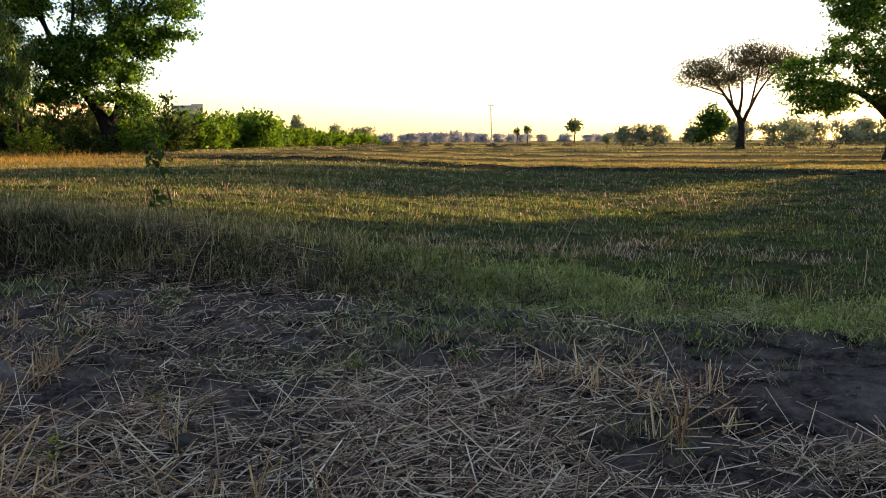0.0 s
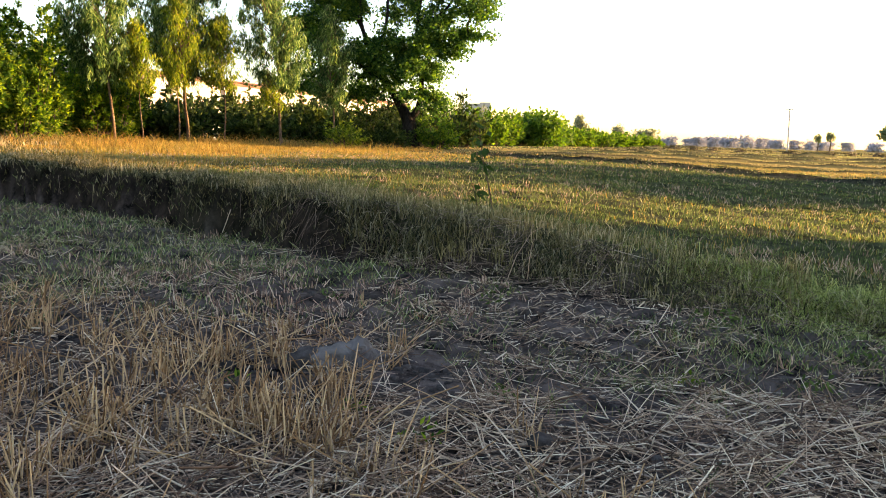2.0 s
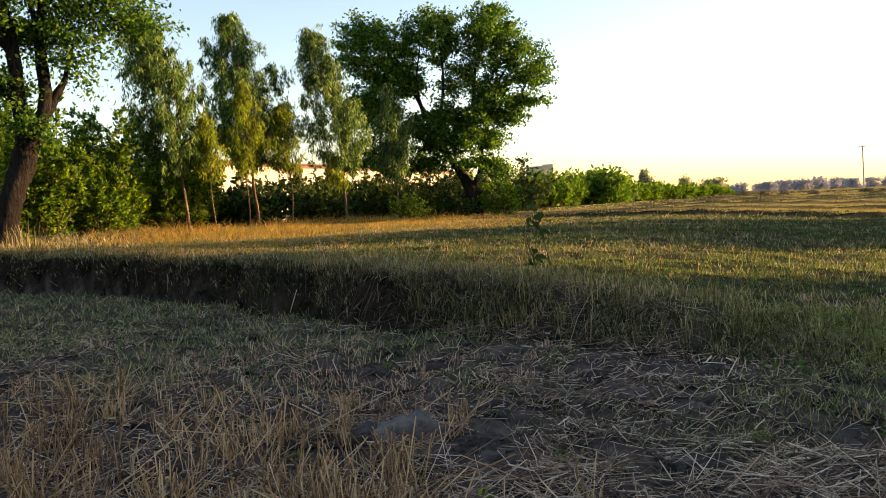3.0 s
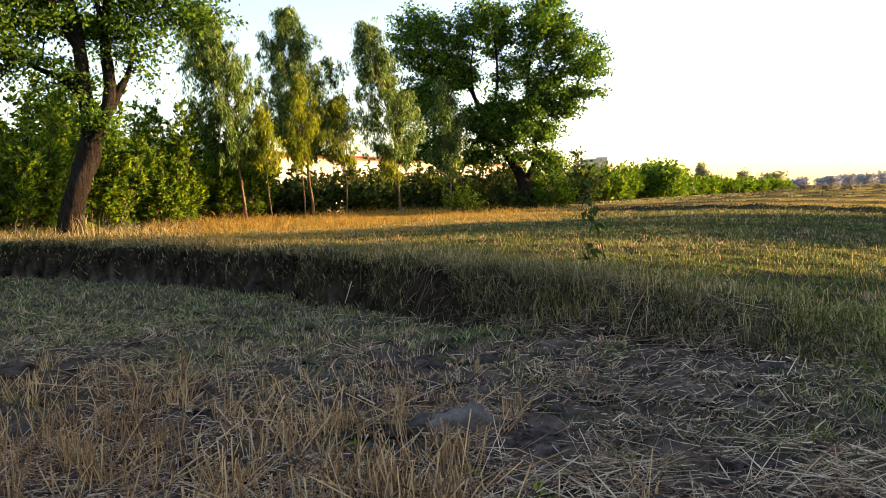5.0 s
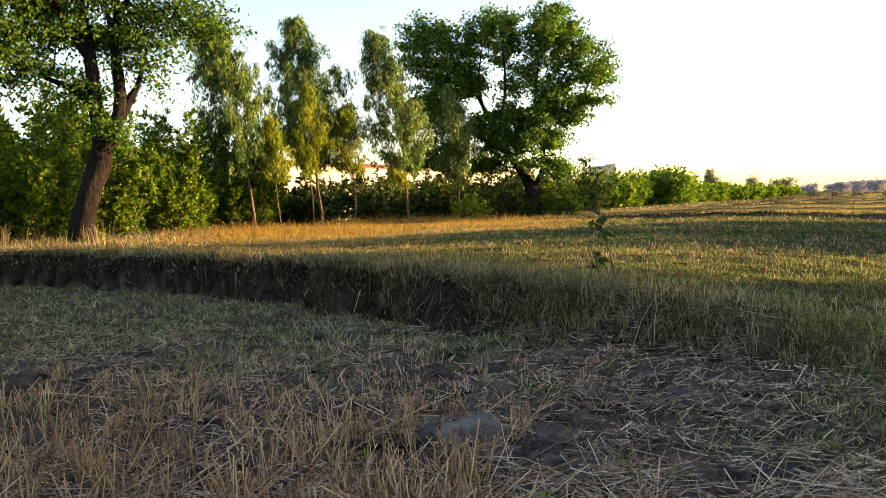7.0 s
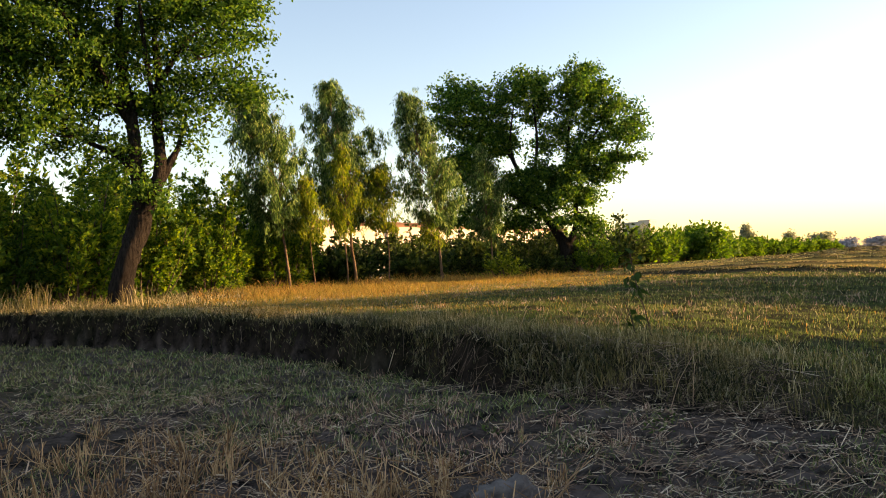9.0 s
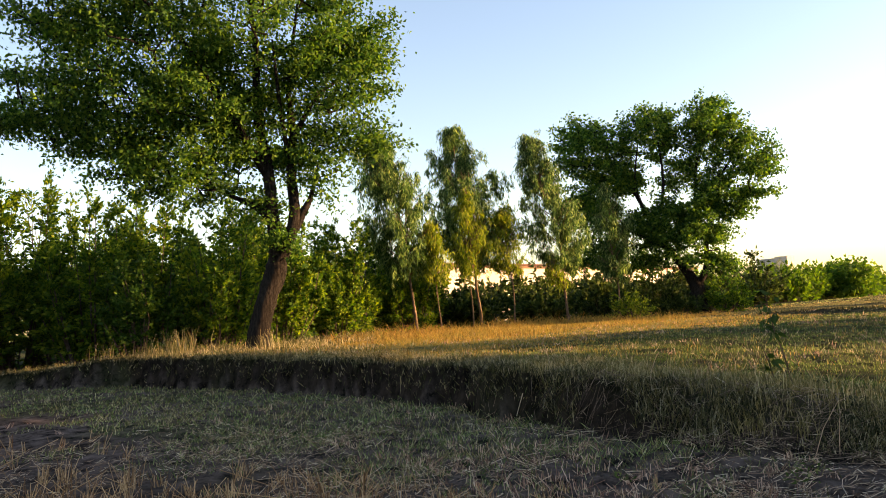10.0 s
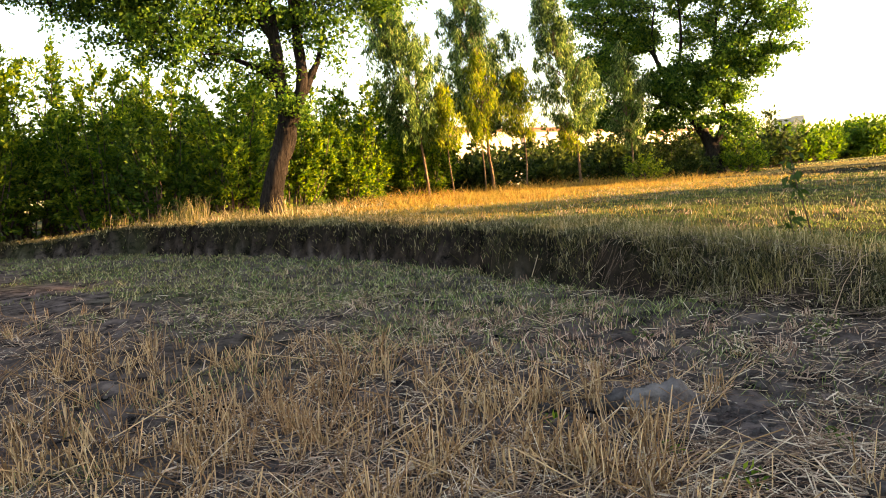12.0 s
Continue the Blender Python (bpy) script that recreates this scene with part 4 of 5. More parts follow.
broad_tree("spreading_tree", *TREE_B, "wide dark green tree with a short forked trunk",
           [[(0, 0, 0, 0.36), (-0.02, 0, 0.6, 0.30), (-0.05, 0, 1.05, 0.24), (-0.55, 0.1, 1.9, 0.13), (-1.1, 0.2, 2.7, 0.11), (-1.5, 0.3, 3.6, 0.09), (-2.2, 0.2, 5.2, 0.06), (-3.0, 0.2, 6.8, 0.03)],
            [(0, 0, 1.1, 0.15), (0.28, 0, 1.5, 0.12), (0.42, 0, 2.2, 0.10), (0.32, 0, 3.1, 0.09), (0.15, 0, 3.8, 0.08), (0.5, 0, 4.6, 0.065), (1.2, 0, 5.1, 0.05), (1.9, 0, 6.2, 0.02)],
            [(0.15, 0, 3.8, 0.06), (0.3, 0.3, 5.4, 0.045), (0.8, 0.2, 7.4, 0.02)],
            [(0.35, 0, 3.0, 0.05), (1.3, 0.2, 3.9, 0.035), (2.8, 0.2, 4.4, 0.015)],
            [(-0.9, 0.1, 2.4, 0.07), (-2.2, -0.4, 3.2, 0.05), (-3.8, -0.8, 3.9, 0.02)],
            [(-1.3, 0.2, 3.2, 0.07), (-0.9, -0.3, 4.9, 0.05), (-1.0, -0.6, 6.8, 0.02)],
            [(-0.6, 0, 2.0, 0.07), (-1.6, 0.8, 4.0, 0.05), (-2.6, 1.2, 5.6, 0.03)],
            [(-1.5, 0.2, 3.6, 0.05), (-1.9, -0.2, 4.9, 0.04), (-1.7, -0.3, 6.4, 0.02)]],
           [(-3.5, 0, 6.4, 1.45, 1.9, 1.35), (-1.2, 0, 6.9, 1.2, 1.8, 1.0), (0.85, 0, 6.7, 1.0, 1.7, 1.25), (2.2, 0, 5.6, 0.9, 1.3, 1.05), (2.3, 0, 4.35, 0.8, 0.8, 0.25), (1.4, 0, 3.7, 0.6, 0.6, 0.35), (0.9, 0, 2.9, 0.4, 0.5, 0.4), (-3.7, 0, 4.3, 1.0, 1.5, 0.95), (-3.3, 0, 2.7, 1.1, 1.2, 0.8),
            (-0.9, -0.5, 3.1, 1.3, 0.9, 1.0), (-0.5, -0.7, 3.6, 1.1, 0.6, 0.8), (-1.6, -0.3, 3.4, 0.9, 0.8, 0.7), (0.15, -0.5, 2.5, 0.8, 0.7, 0.9), (0.1, -0.5, 3.5, 0.7, 0.6, 0.7), (-1.8, -0.2, 2.3, 1.0, 0.9, 0.55), (0.8, 0, 4.5, 0.8, 1.0, 0.85), (-0.4, 0.3, 5.3, 0.8, 1.2, 0.7), (-2.6, 0.5, 5.4, 1.0, 1.4, 0.7), (1.5, 0, 6.6, 0.8, 1.0, 0.8), (0.75, -0.3, 1.7, 0.5, 0.5, 0.5)],
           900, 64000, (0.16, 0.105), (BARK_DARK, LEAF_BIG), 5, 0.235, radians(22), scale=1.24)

TREE_R = (17.6, 32.7)
broad_tree("shade_tree", *TREE_R, "large dark tree with low hanging boughs at the field's edge",
           [[(0, 0, 0, 0.36), (0, 0, 1.4, 0.28), (-0.2, 0, 2.8, 0.22), (-0.3, 0, 5.0, 0.12), (-0.1, 0, 7.0, 0.05)],
            [(-0.1, 0, 1.6, 0.2), (-1.2, 0, 2.6, 0.14), (-2.6, 0, 3.1, 0.09), (-4.0, 0, 3.3, 0.04)],
            [(0, 0, 2.0, 0.2), (1.6, 0.3, 3.4, 0.13), (3.5, 0.4, 4.6, 0.05)],
            [(-0.2, 0, 2.6, 0.16), (0.2, -2.0, 4.0, 0.1), (0.3, -3.8, 4.8, 0.04)],
            [(-0.2, 0, 2.6, 0.16), (-0.6, 2.0, 4.2, 0.1), (-0.8, 4.0, 5.0, 0.04)]],
           # Masses on its right are out of view, placed to shape the field's shade.
           [(-0.9, 0, 5.0, 1.4, 1.9, 1.8), (-0.3, 0, 6.6, 1.2, 1.7, 0.8), (-1.9, 0, 4.3, 1.0, 1.2, 0.7), (-1.9, 0, 6.3, 1.1, 1.3, 0.9), (-3.4, 0.2, 3.5, 1.2, 1.2, 0.8), (-2.6, -0.4, 2.5, 1.2, 1.4, 0.8), (0.0, 0, 3.1, 1.2, 2.0, 1.0), (1.6, 0, 2.8, 1.5, 2.0, 1.2), (3.0, 0, 2.8, 1.0, 1.7, 1.2), (2.2, 0, 6.3, 2.4, 2.0, 1.2), (2.6, 0, 5.8, 1.2, 1.6, 0.7)],
           620, 46000, (0.14, 0.09), (BARK_DARK, LEAF_BIG), 8, 0.22, radians(-30), group="field edge trees")


# Trees out of view, added to keep the sun off the cut field.
def added_shade_tree(x, y, seed, wide, tall, low, more=(), leaves=9500):
    broad_tree("shade_tree", x, y, "large dense unseen tree added to shade the cut field",
               [[(0, 0, 0, 0.4), (0.1, 0, 2, 0.3), (0, 0, 4.5, 0.2), (0.2, 0, tall - 1, 0.06)],
                [(0, 0, 1.8, 0.18), (1.4, 0.6, 3.4, 0.11), (2.8, 1.0, 4.6, 0.05)], [(0, 0, 1.9, 0.18), (-1.3, -0.8, 3.4, 0.11), (-2.7, -1.4, 4.4, 0.05)]],
               [(0, 0, (tall + low) / 2, wide, wide, (tall - low) / 2), (0, 0, 4.2, 0.8 * wide, 0.8 * wide, 2.4), (wide * 0.5, 0.5, low + 1.2, wide * 0.6, wide * 0.7, 1.2), (-wide * 0.5, -0.5, low + 1.2, wide * 0.6, wide * 0.7, 1.2)] + list(more),
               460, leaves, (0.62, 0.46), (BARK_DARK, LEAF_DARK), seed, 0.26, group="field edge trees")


# Extra crown masses only shape the sunlit band on the upper field.
added_shade_tree(25.6, 24.6, 21, 4.0, 9.5, 0.4, [(-1.6, 4.2, 6.2, 2.6, 2.6, 1.7), (-2.6, 5.8, 6.2, 2.6, 2.6, 1.6), (-3.6, 7.2, 6.4, 2.4, 2.4, 1.5), (-4.6, 8.6, 6.9, 2.0, 2.0, 1.3), (-2.4, 4.4, 1.6, 1.8, 1.8, 1.3)], 20000)
added_shade_tree(28.5, 18.5, 22, 4.9, 10.0, 0.4)
added_shade_tree(32.0, 11.5, 24, 4.9, 10.0, 0.4)
added_shade_tree(36.0, 5.5, 25, 4.9, 10.0, 0.4)


# Stands out of view; its high crown is there to dim the left hedge.
broad_tree("added_tall_tree", 33.0, 57.7, "tall thin-leaved unseen tree added to shade the left hedge",
           [[(0, 0, 0, 0.36), (0.2, 0, 3, 0.28), (0, 0.2, 6, 0.22), (0.1, 0, 9.5, 0.12), (0, 0, 12, 0.04)], [(0.1, 0.1, 6.5, 0.14), (-1.2, -0.6, 8.5, 0.09), (-1.9, -1.0, 10, 0.04)], [(0, 0, 7, 0.12), (1.2, 0.6, 9.5, 0.08), (1.8, 1.0, 11, 0.03)]],
           [(0, 0, 10.6, 2.3, 2.3, 2.1)], 160, 2600, (0.45, 0.30), (BARK_DARK, LEAF_DARK), 33, 0.4)


# ---------------------------------------------------------------- young gum trees
def gum_tree(x, y, tall, wide, bare, seed, label, lean=0.0, leaves=9000, mat=None, r=0.06, crook=0.10):
    """A slender tree: rising boughs, widest low in the crown, with narrow leaves hanging from them in strands."""
    rng = np.random.default_rng(seed)
    z = float(height(x, y)) - 0.03
    root = thing("gum_tree", x, y, z, label, "tree", "row of young gum trees")
    tubes = Tubes(7)
    n = 9
    ctrl = []
    for k in range(n + 1):
        f = k / n
        off = lean * tall * f ** 2.0 + crook * math.sin(k * 1.3 + seed) * min(k, 2) / 2 * (1 - 0.6 * f)
        ctrl.append((off * 0.755, off * 0.656 + 0.06 * math.cos(k * 1.9 + seed), tall * f * 0.97, r * (1 - 0.9 * f)))
    p, rad = curve_pts(ctrl, 40)
    tubes.add(p, rad, 7, 0.06)
    part("trunk", tubes.mesh("trunk", BARK_PALE), root)
    twigs, top, drop = Tubes(3), [], []
    for k in range(int(130 * tall / 8)):
        u = rng.random() ** 0.85
        env = 1.12 * wide * (min(1.0, (u + 0.12) / 0.40) ** 0.7 if u < 0.30 else (1 - ((u - 0.30) / 0.72) ** 1.7) ** 0.75) * (1 + 0.10 * math.sin(8.3 * u + 1.7 * seed)) + 0.10
        a = rng.uniform(0, 2 * math.pi)
        reach = env * (0.3 + 0.7 * rng.random() ** 0.5)
        hz = tall * (bare + (1.0 - bare) * u) + 0.15
        f = max(bare * 0.92, (hz - reach * rng.uniform(0.5, 0.95)) / tall)
        o = p[min(int(f * 39), 39)]
        c0 = p[min(int(hz / tall * 39), 39)]
        e = np.array([c0[0] + math.cos(a) * reach, c0[1] + math.sin(a) * reach, hz])
        m = o * 0.45 + e * 0.55 + np.array([0, 0, 0.10 * reach])
        twigs.add([o, m, e], [0.016, 0.010, 0.003], 4)
        for t in rng.uniform(0.35, 1.0, 7):
            top.append(o + (e - o) * t + rng.normal(size=3) * 0.08)
            drop.append(rng.uniform(0.20, 0.75) * (0.5 + 0.5 * t) * min(1.0, tall / 7))
    tagged(part("branch", twigs.mesh("branch", BARK_PALE), root), kind="stuff")
    top, drop = np.array(top), np.array(drop)
    idx = rng.integers(0, len(top), leaves)
    c = top[idx] + rng.normal(size=(leaves, 3)) * np.array([0.05, 0.05, 0.03])
    c[:, 2] -= drop[idx] * rng.random(leaves)
    v, q = leaf_quads(c, 0.21, 0.040, 1.0, rng)
    tagged(part("crown", quads_mesh("crown", v, q, mat or LEAF_EUC), root), kind="stuff")
    return root


gum_tree(-19.76, 22.7, 7.7, 1.55, 0.34, 1, "slender young gum tree with drooping grey-green leaves", -0.17, 19500)
gum_tree(-20.4, 27.6, 8.7, 2.05, 0.36, 2, "taller gum tree with a full drooping crown", -0.10, 29000, r=0.075, crook=0.16)
gum_tree(-17.3, 29.3, 7.8, 1.3, 0.33, 3, "narrow young gum tree with a reddish stem", -0.15, 17000)
gum_tree(-18.5, 27.2, 4.8, 0.7, 0.50, 4, "thin gum sapling, leaves tinted a sunlit yellow-green", -0.05, 3600, LEAF_GOLD, 0.035)
gum_tree(-19.4, 25.6, 5.6, 0.8, 0.45, 6, "thin gum sapling, leaves tinted a sunlit yellow-green", 0.02, 4200, LEAF_GOLD, 0.035)
gum_tree(-16.9, 33.0, 6.0, 1.0, 0.34, 5, "thin gum tree with sparse leaves", -0.04, 7000, None, 0.045)
gum_tree(-19.1, 23.3, 4.2, 0.6, 0.52, 7, "thin gum sapling, leaves tinted a sunlit yellow-green", -0.06, 3000, LEAF_GOLD, 0.03)
gum_tree(-17.0, 28.9, 2.6, 0.4, 0.6, 8, "thin leaning gum sapling beside the stem", -0.25, 600, LEAF_GOLD, 0.028)


# ---------------------------------------------------------------- hedge and bushes
def bush(x, y, wide, tall, seed, label, mat, leaves=5200, leaf=(0.13, 0.075), shoots=6, group="hedge bushes"):
    """A bush of upright stems; side twigs carry the leaves, the longest shoots stand clear of the mass."""
    rng = np.random.default_rng(seed)
    z = float(height(x, y)) - 0.05
    root = thing("bush", x, y, z, label, "bush", group)
    stems, cen, way = Tubes(4), [], []
    count = int(14 + 8 * wide) + shoots
    per = leaves / count
    for k in range(count):
        a = rng.uniform(0, 2 * math.pi)
        rr = wide * math.sqrt(rng.random())
        h = tall * (0.50 + 0.48 * rng.random()) * (1 - 0.30 * (rr / wide) ** 2)
        if k >= count - shoots:
            rr, h = rr * 0.85, tall * rng.uniform(0.98, 1.18)
        b = np.array([rr * 0.4 * math.cos(a), rr * 0.4 * math.sin(a), 0])
        e = np.array([rr * math.cos(a), rr * math.sin(a), h])
        m = b * 0.45 + e * 0.55 + rng.normal(size=3) * 0.1
        stems.add([b, m, e], [0.028, 0.016, 0.005], 4)
        twigs = max(6, int(h * 7))
        t = (rng.uniform(0.01, 1.0, twigs) ** 0.62)[:, None]
        o = b * (1 - t) ** 2 + 2 * m * t * (1 - t) + e * t ** 2
        d = rng.normal(size=(twigs, 3)) + np.array([math.cos(a), math.sin(a), 0]) * 0.5
        d[:, 2] = 0.45 + 0.4 * d[:, 2] + 0.8 * t[:, 0] ** 3
        d /= np.linalg.norm(d, axis=1)[:, None]
        reach = rng.uniform(0.25, 0.72, (twigs, 1)) * (1.2 - 0.75 * t ** 2) * min(1.6, max(1.0, wide / 2.0))
        i = rng.integers(0, twigs, max(int(per), 8))
        u = rng.uniform(0.1, 1.05, (len(i), 1))
        cen.append(o[i] + d[i] * reach[i] * u + rng.normal(size=(len(i), 3)) * 0.035)
        way.append(d[i])
    tagged(part("stem", stems.mesh("stem", BARK), root), kind="stuff")
    c, w = np.concatenate(cen), np.concatenate(way)
    c[:, 2] = np.maximum(c[:, 2], 0.05)
    v, q = leaf_quads(c, leaf[0], leaf[1], 0.0, rng, w)
    tagged(part("foliage", quads_mesh("foliage", v, q, mat), root), kind="stuff")
    return root


GREEN_BUSH = "dense green bush with upright leafy shoots"
for k, (bx, by, bw, bt) in enumerate([(-25.5, 6.5, 2.0, 3.8), (-23.2, 8.6, 1.8, 4.0), (-24.5, 10.5, 2.0, 4.7), (-21.6, 11.4, 1.6, 3.9), (-22.8, 14.0, 1.9, 4.3),
                                      (-20.0, 14.3, 1.4, 3.3), (-20.8, 17.0, 1.8, 3.9), (-23.2, 18.6, 1.9, 4.4), (-21.5, 20.5, 1.7, 3.7), (-23.6, 22.6, 1.9, 4.1),
                                      (-22.4, 25.2, 1.7, 3.4), (-24.4, 27.6, 1.9, 3.4), (-29.0, 8.0, 2.4, 5.0), (-27.5, 13.5, 2.4, 5.2), (-27.0, 20.0, 2.2, 4.8)]):
    bush(bx, by, bw, bt, 100 + k, GREEN_BUSH, LEAF_HEDGE, 6000 if bx < -26.5 else 15500, (0.145, 0.078), 8)
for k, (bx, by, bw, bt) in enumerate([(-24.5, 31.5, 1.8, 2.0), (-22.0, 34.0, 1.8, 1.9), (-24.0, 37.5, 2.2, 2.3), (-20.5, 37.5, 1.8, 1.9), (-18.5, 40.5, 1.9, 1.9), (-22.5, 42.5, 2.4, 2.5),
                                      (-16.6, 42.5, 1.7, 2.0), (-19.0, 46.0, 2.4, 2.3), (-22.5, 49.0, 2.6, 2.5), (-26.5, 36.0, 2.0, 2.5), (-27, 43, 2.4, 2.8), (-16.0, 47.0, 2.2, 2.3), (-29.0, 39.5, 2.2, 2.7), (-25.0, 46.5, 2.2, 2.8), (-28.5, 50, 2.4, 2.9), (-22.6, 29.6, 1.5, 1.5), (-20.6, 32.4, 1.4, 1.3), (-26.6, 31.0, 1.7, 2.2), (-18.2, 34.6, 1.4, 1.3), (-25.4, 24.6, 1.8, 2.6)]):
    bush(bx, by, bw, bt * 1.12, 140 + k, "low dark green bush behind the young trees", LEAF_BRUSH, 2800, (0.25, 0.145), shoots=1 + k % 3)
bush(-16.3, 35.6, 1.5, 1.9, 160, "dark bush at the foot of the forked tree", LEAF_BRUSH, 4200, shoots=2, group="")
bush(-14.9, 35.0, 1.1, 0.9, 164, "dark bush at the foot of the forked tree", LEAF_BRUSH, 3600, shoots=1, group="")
bush(-13.2, 36.5, 1.1, 1.3, 161, "green bush at the foot of the forked tree", LEAF_HEDGE, 4200, shoots=4, group="")
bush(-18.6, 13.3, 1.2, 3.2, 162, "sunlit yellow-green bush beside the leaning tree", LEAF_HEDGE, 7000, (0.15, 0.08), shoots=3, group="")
# This bush's shade is put into its darker leaf colour.
bush(-19.6, 11.7, 1.2, 2.6, 165, "green bush beside the leaning tree, leaves coloured as if shaded", LEAF_DARK, 5200, shoots=4, group="")
# Filler row added behind the hedge so no sky shows through it.
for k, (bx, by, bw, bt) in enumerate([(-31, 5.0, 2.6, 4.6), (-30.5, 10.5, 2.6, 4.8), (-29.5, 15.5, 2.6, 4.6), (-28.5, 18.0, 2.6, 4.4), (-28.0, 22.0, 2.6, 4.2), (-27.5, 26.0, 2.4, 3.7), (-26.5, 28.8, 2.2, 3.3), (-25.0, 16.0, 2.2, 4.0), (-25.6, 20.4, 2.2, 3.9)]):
    bush(bx, by, bw, bt, 260 + k, "tall dark bush added to close gaps in the hedge", LEAF_DARK, 2600, (0.34, 0.19), 4)
bush(-15.0, 30.5, 0.7, 1.0, 163, "small yellow-green bush in the dry grass", LEAF_GOLD, 1500, shoots=3, group="")
for k in range(38):
    f = k / 37.0
    by = 72 + 88 * f
    bx = -29.5 + 4.0 * smooth(by, 72, 90) + 13.0 * smooth(f, 0.42, 1.25) + 0.8 * math.sin(k * 2.4)
    bush(float(bx), by, 2.7, 2.95 + 0.5 * math.exp(-((f - 0.3) / 0.15) ** 2) - 1.3 * f ** 1.5 + 0.25 * math.sin(k * 1.7), 180 + k, "sunlit bright green bush in the long field hedge", LEAF_CANE, 1600, (0.50, 0.24), 5, "field hedge")


# ---------------------------------------------------------------- flat-topped acacia
broad_tree("acacia_tree", 21.7, 61.5, "flat-topped thorn tree with bare lower boughs",
           [[(0, 0, 0, 0.30), (0.1, 0, 1.2, 0.24), (-0.1, 0, 2.2, 0.20), (-0.9, 0, 3.5, 0.12), (-2.0, 0, 5.0, 0.07), (-3.2, 0, 6.2, 0.03)],
            [(0.0, 0, 1.6, 0.17), (0.5, 0, 2.8, 0.13), (1.2, 0, 4.2, 0.08), (2.2, 0, 5.6, 0.05), (3.2, 0, 6.6, 0.02)],
            [(-0.2, 0, 2.4, 0.13), (0.0, 0.3, 4.0, 0.09), (-0.2, 0.4, 6.4, 0.03)],
            [(0.6, 0, 3.0, 0.09), (0.9, -1.2, 4.6, 0.06), (1.2, -2.4, 6.2, 0.02)], [(-0.6, 0, 3.1, 0.09), (-1.0, 1.4, 4.8, 0.06), (-1.5, 2.6, 6.0, 0.02)],
            [(-1.2, 0, 3.9, 0.06), (-2.8, 0.1, 4.5, 0.04), (-4.4, 0.1, 5.0, 0.02)]],
           [(-0.2, 0, 6.6, 2.0, 2.2, 0.7), (-2.8, 0, 6.0, 1.6, 1.8, 0.7), (2.2, 0, 6.6, 1.6, 1.8, 0.7), (3.3, 0, 6.0, 0.7, 0.8, 0.5), (0.8, 0, 7.1, 1.5, 1.6, 0.5), (-3.8, 0, 5.2, 1.0, 1.2, 0.5), (-1.6, 0, 5.2, 1.6, 1.8, 0.8), (1.2, 0, 5.8, 1.8, 1.8, 0.9)],
           620, 19000, (0.20, 0.055), (BARK_DARK, LEAF_ACACIA), 9, 0.36, radians(-20), 0.045, category="acacia")


# ---------------------------------------------------------------- distant trees
def far_tree(x, y, tall, wide, seed, mat=None, low=0.15, leaves=650, label="rounded tree far across the fields", group="distant trees", size=0.13):
    rng = np.random.default_rng(seed)
    z = float(height(x, y)) - 0.1
    root = thing("distant_tree", x, y, z, label, "tree", group)
    t = Tubes(5)
    t.add([(0, 0, 0), (0.03 * tall, 0, tall * 0.4), (0, 0, tall * 0.8)], [0.035 * tall, 0.025 * tall, 0.008 * tall], 5)
    part("trunk", t.mesh("trunk", BARK), root)
    bl = []
    for k in range(6):
        a, rr = rng.uniform(0, 6.28), wide * 0.30 * math.sqrt(rng.random())
        hz = tall * rng.uniform(low + 0.22, 0.78)
        bl.append((rr * math.cos(a), rr * math.sin(a), hz, wide * rng.uniform(0.2, 0.34), wide * rng.uniform(0.2, 0.34), tall * rng.uniform(0.14, 0.22)))
    bl.append((0, 0, tall * (0.5 + low / 2), wide * 0.42, wide * 0.42, tall * (0.46 - low / 2)))
    if low <= 0:
        bl.append((0, 0, tall * 0.2, wide * 0.46, wide * 0.46, tall * 0.22))
    c = in_blobs(bl, leaves, rng, 0.12)
    v, q = leaf_quads(c, size * wide ** 0.5 * tall ** 0.5, 0.75 * size * wide ** 0.5 * tall ** 0.5, 0, rng)
    tagged(part("crown", quads_mesh("crown", v, q, mat or LEAF_FAR), root), kind="stuff")
    return root


seed = 300
for fx, fy, ft, fw in [(-25, 350, 5.0, 9), (-14, 360, 4.6, 9), (-9, 380, 5.6, 10), (-2, 360, 5.8, 9), (4, 350, 6.2, 9), (9, 360, 5.2, 8), (17, 380, 4.6, 8), (-19, 390, 4.4, 9), (24, 380, 4.4, 8), (-32, 370, 4.6, 10),
                       (27, 340, 4.6, 6), (32, 360, 4.0, 7), (42, 360, 4.0, 6), (50, 350, 4.2, 8), (58, 340, 3.6, 7), (-6, 420, 5.0, 12), (14, 420, 5, 12), (38, 420, 4.6, 14), (66, 360, 4.4, 10), (76, 380, 4.6, 12)]:
    seed += 1
    far_tree(fx, fy, ft, fw, seed, LEAF_HAZE, 0.0, 1200, "tree on the horizon, haze put into its grey-green leaves", "horizon trees", 0.11)
far_tree(21.5, 250, 5.2, 2.2, 340, None, 0.35, 420, "narrow tree with a bare stem far off")
far_tree(24.6, 250, 6.2, 2.4, 341, None, 0.35, 420, "narrow tree with a bare stem far off")
far_tree(38.6, 250, 7.6, 7.0, 342, LEAF_FAR, 0.4, 420, "open-crowned tree far across the fields")
for fx, fy, ft, fw in [(38.5, 180, 4.4, 5.5), (42.5, 182, 4.9, 6), (46.5, 180, 4.6, 5.5), (36, 185, 2.6, 3.5), (52, 170, 3.4, 4), (56, 190, 3.2, 6)]:
    seed += 1
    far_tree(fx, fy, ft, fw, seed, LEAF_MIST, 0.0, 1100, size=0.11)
far_tree(35.0, 110, 6.0, 5.2, 350, LEAF_DARK, 0.02, 3200, "dense dark tree behind the thorn tree", size=0.08)
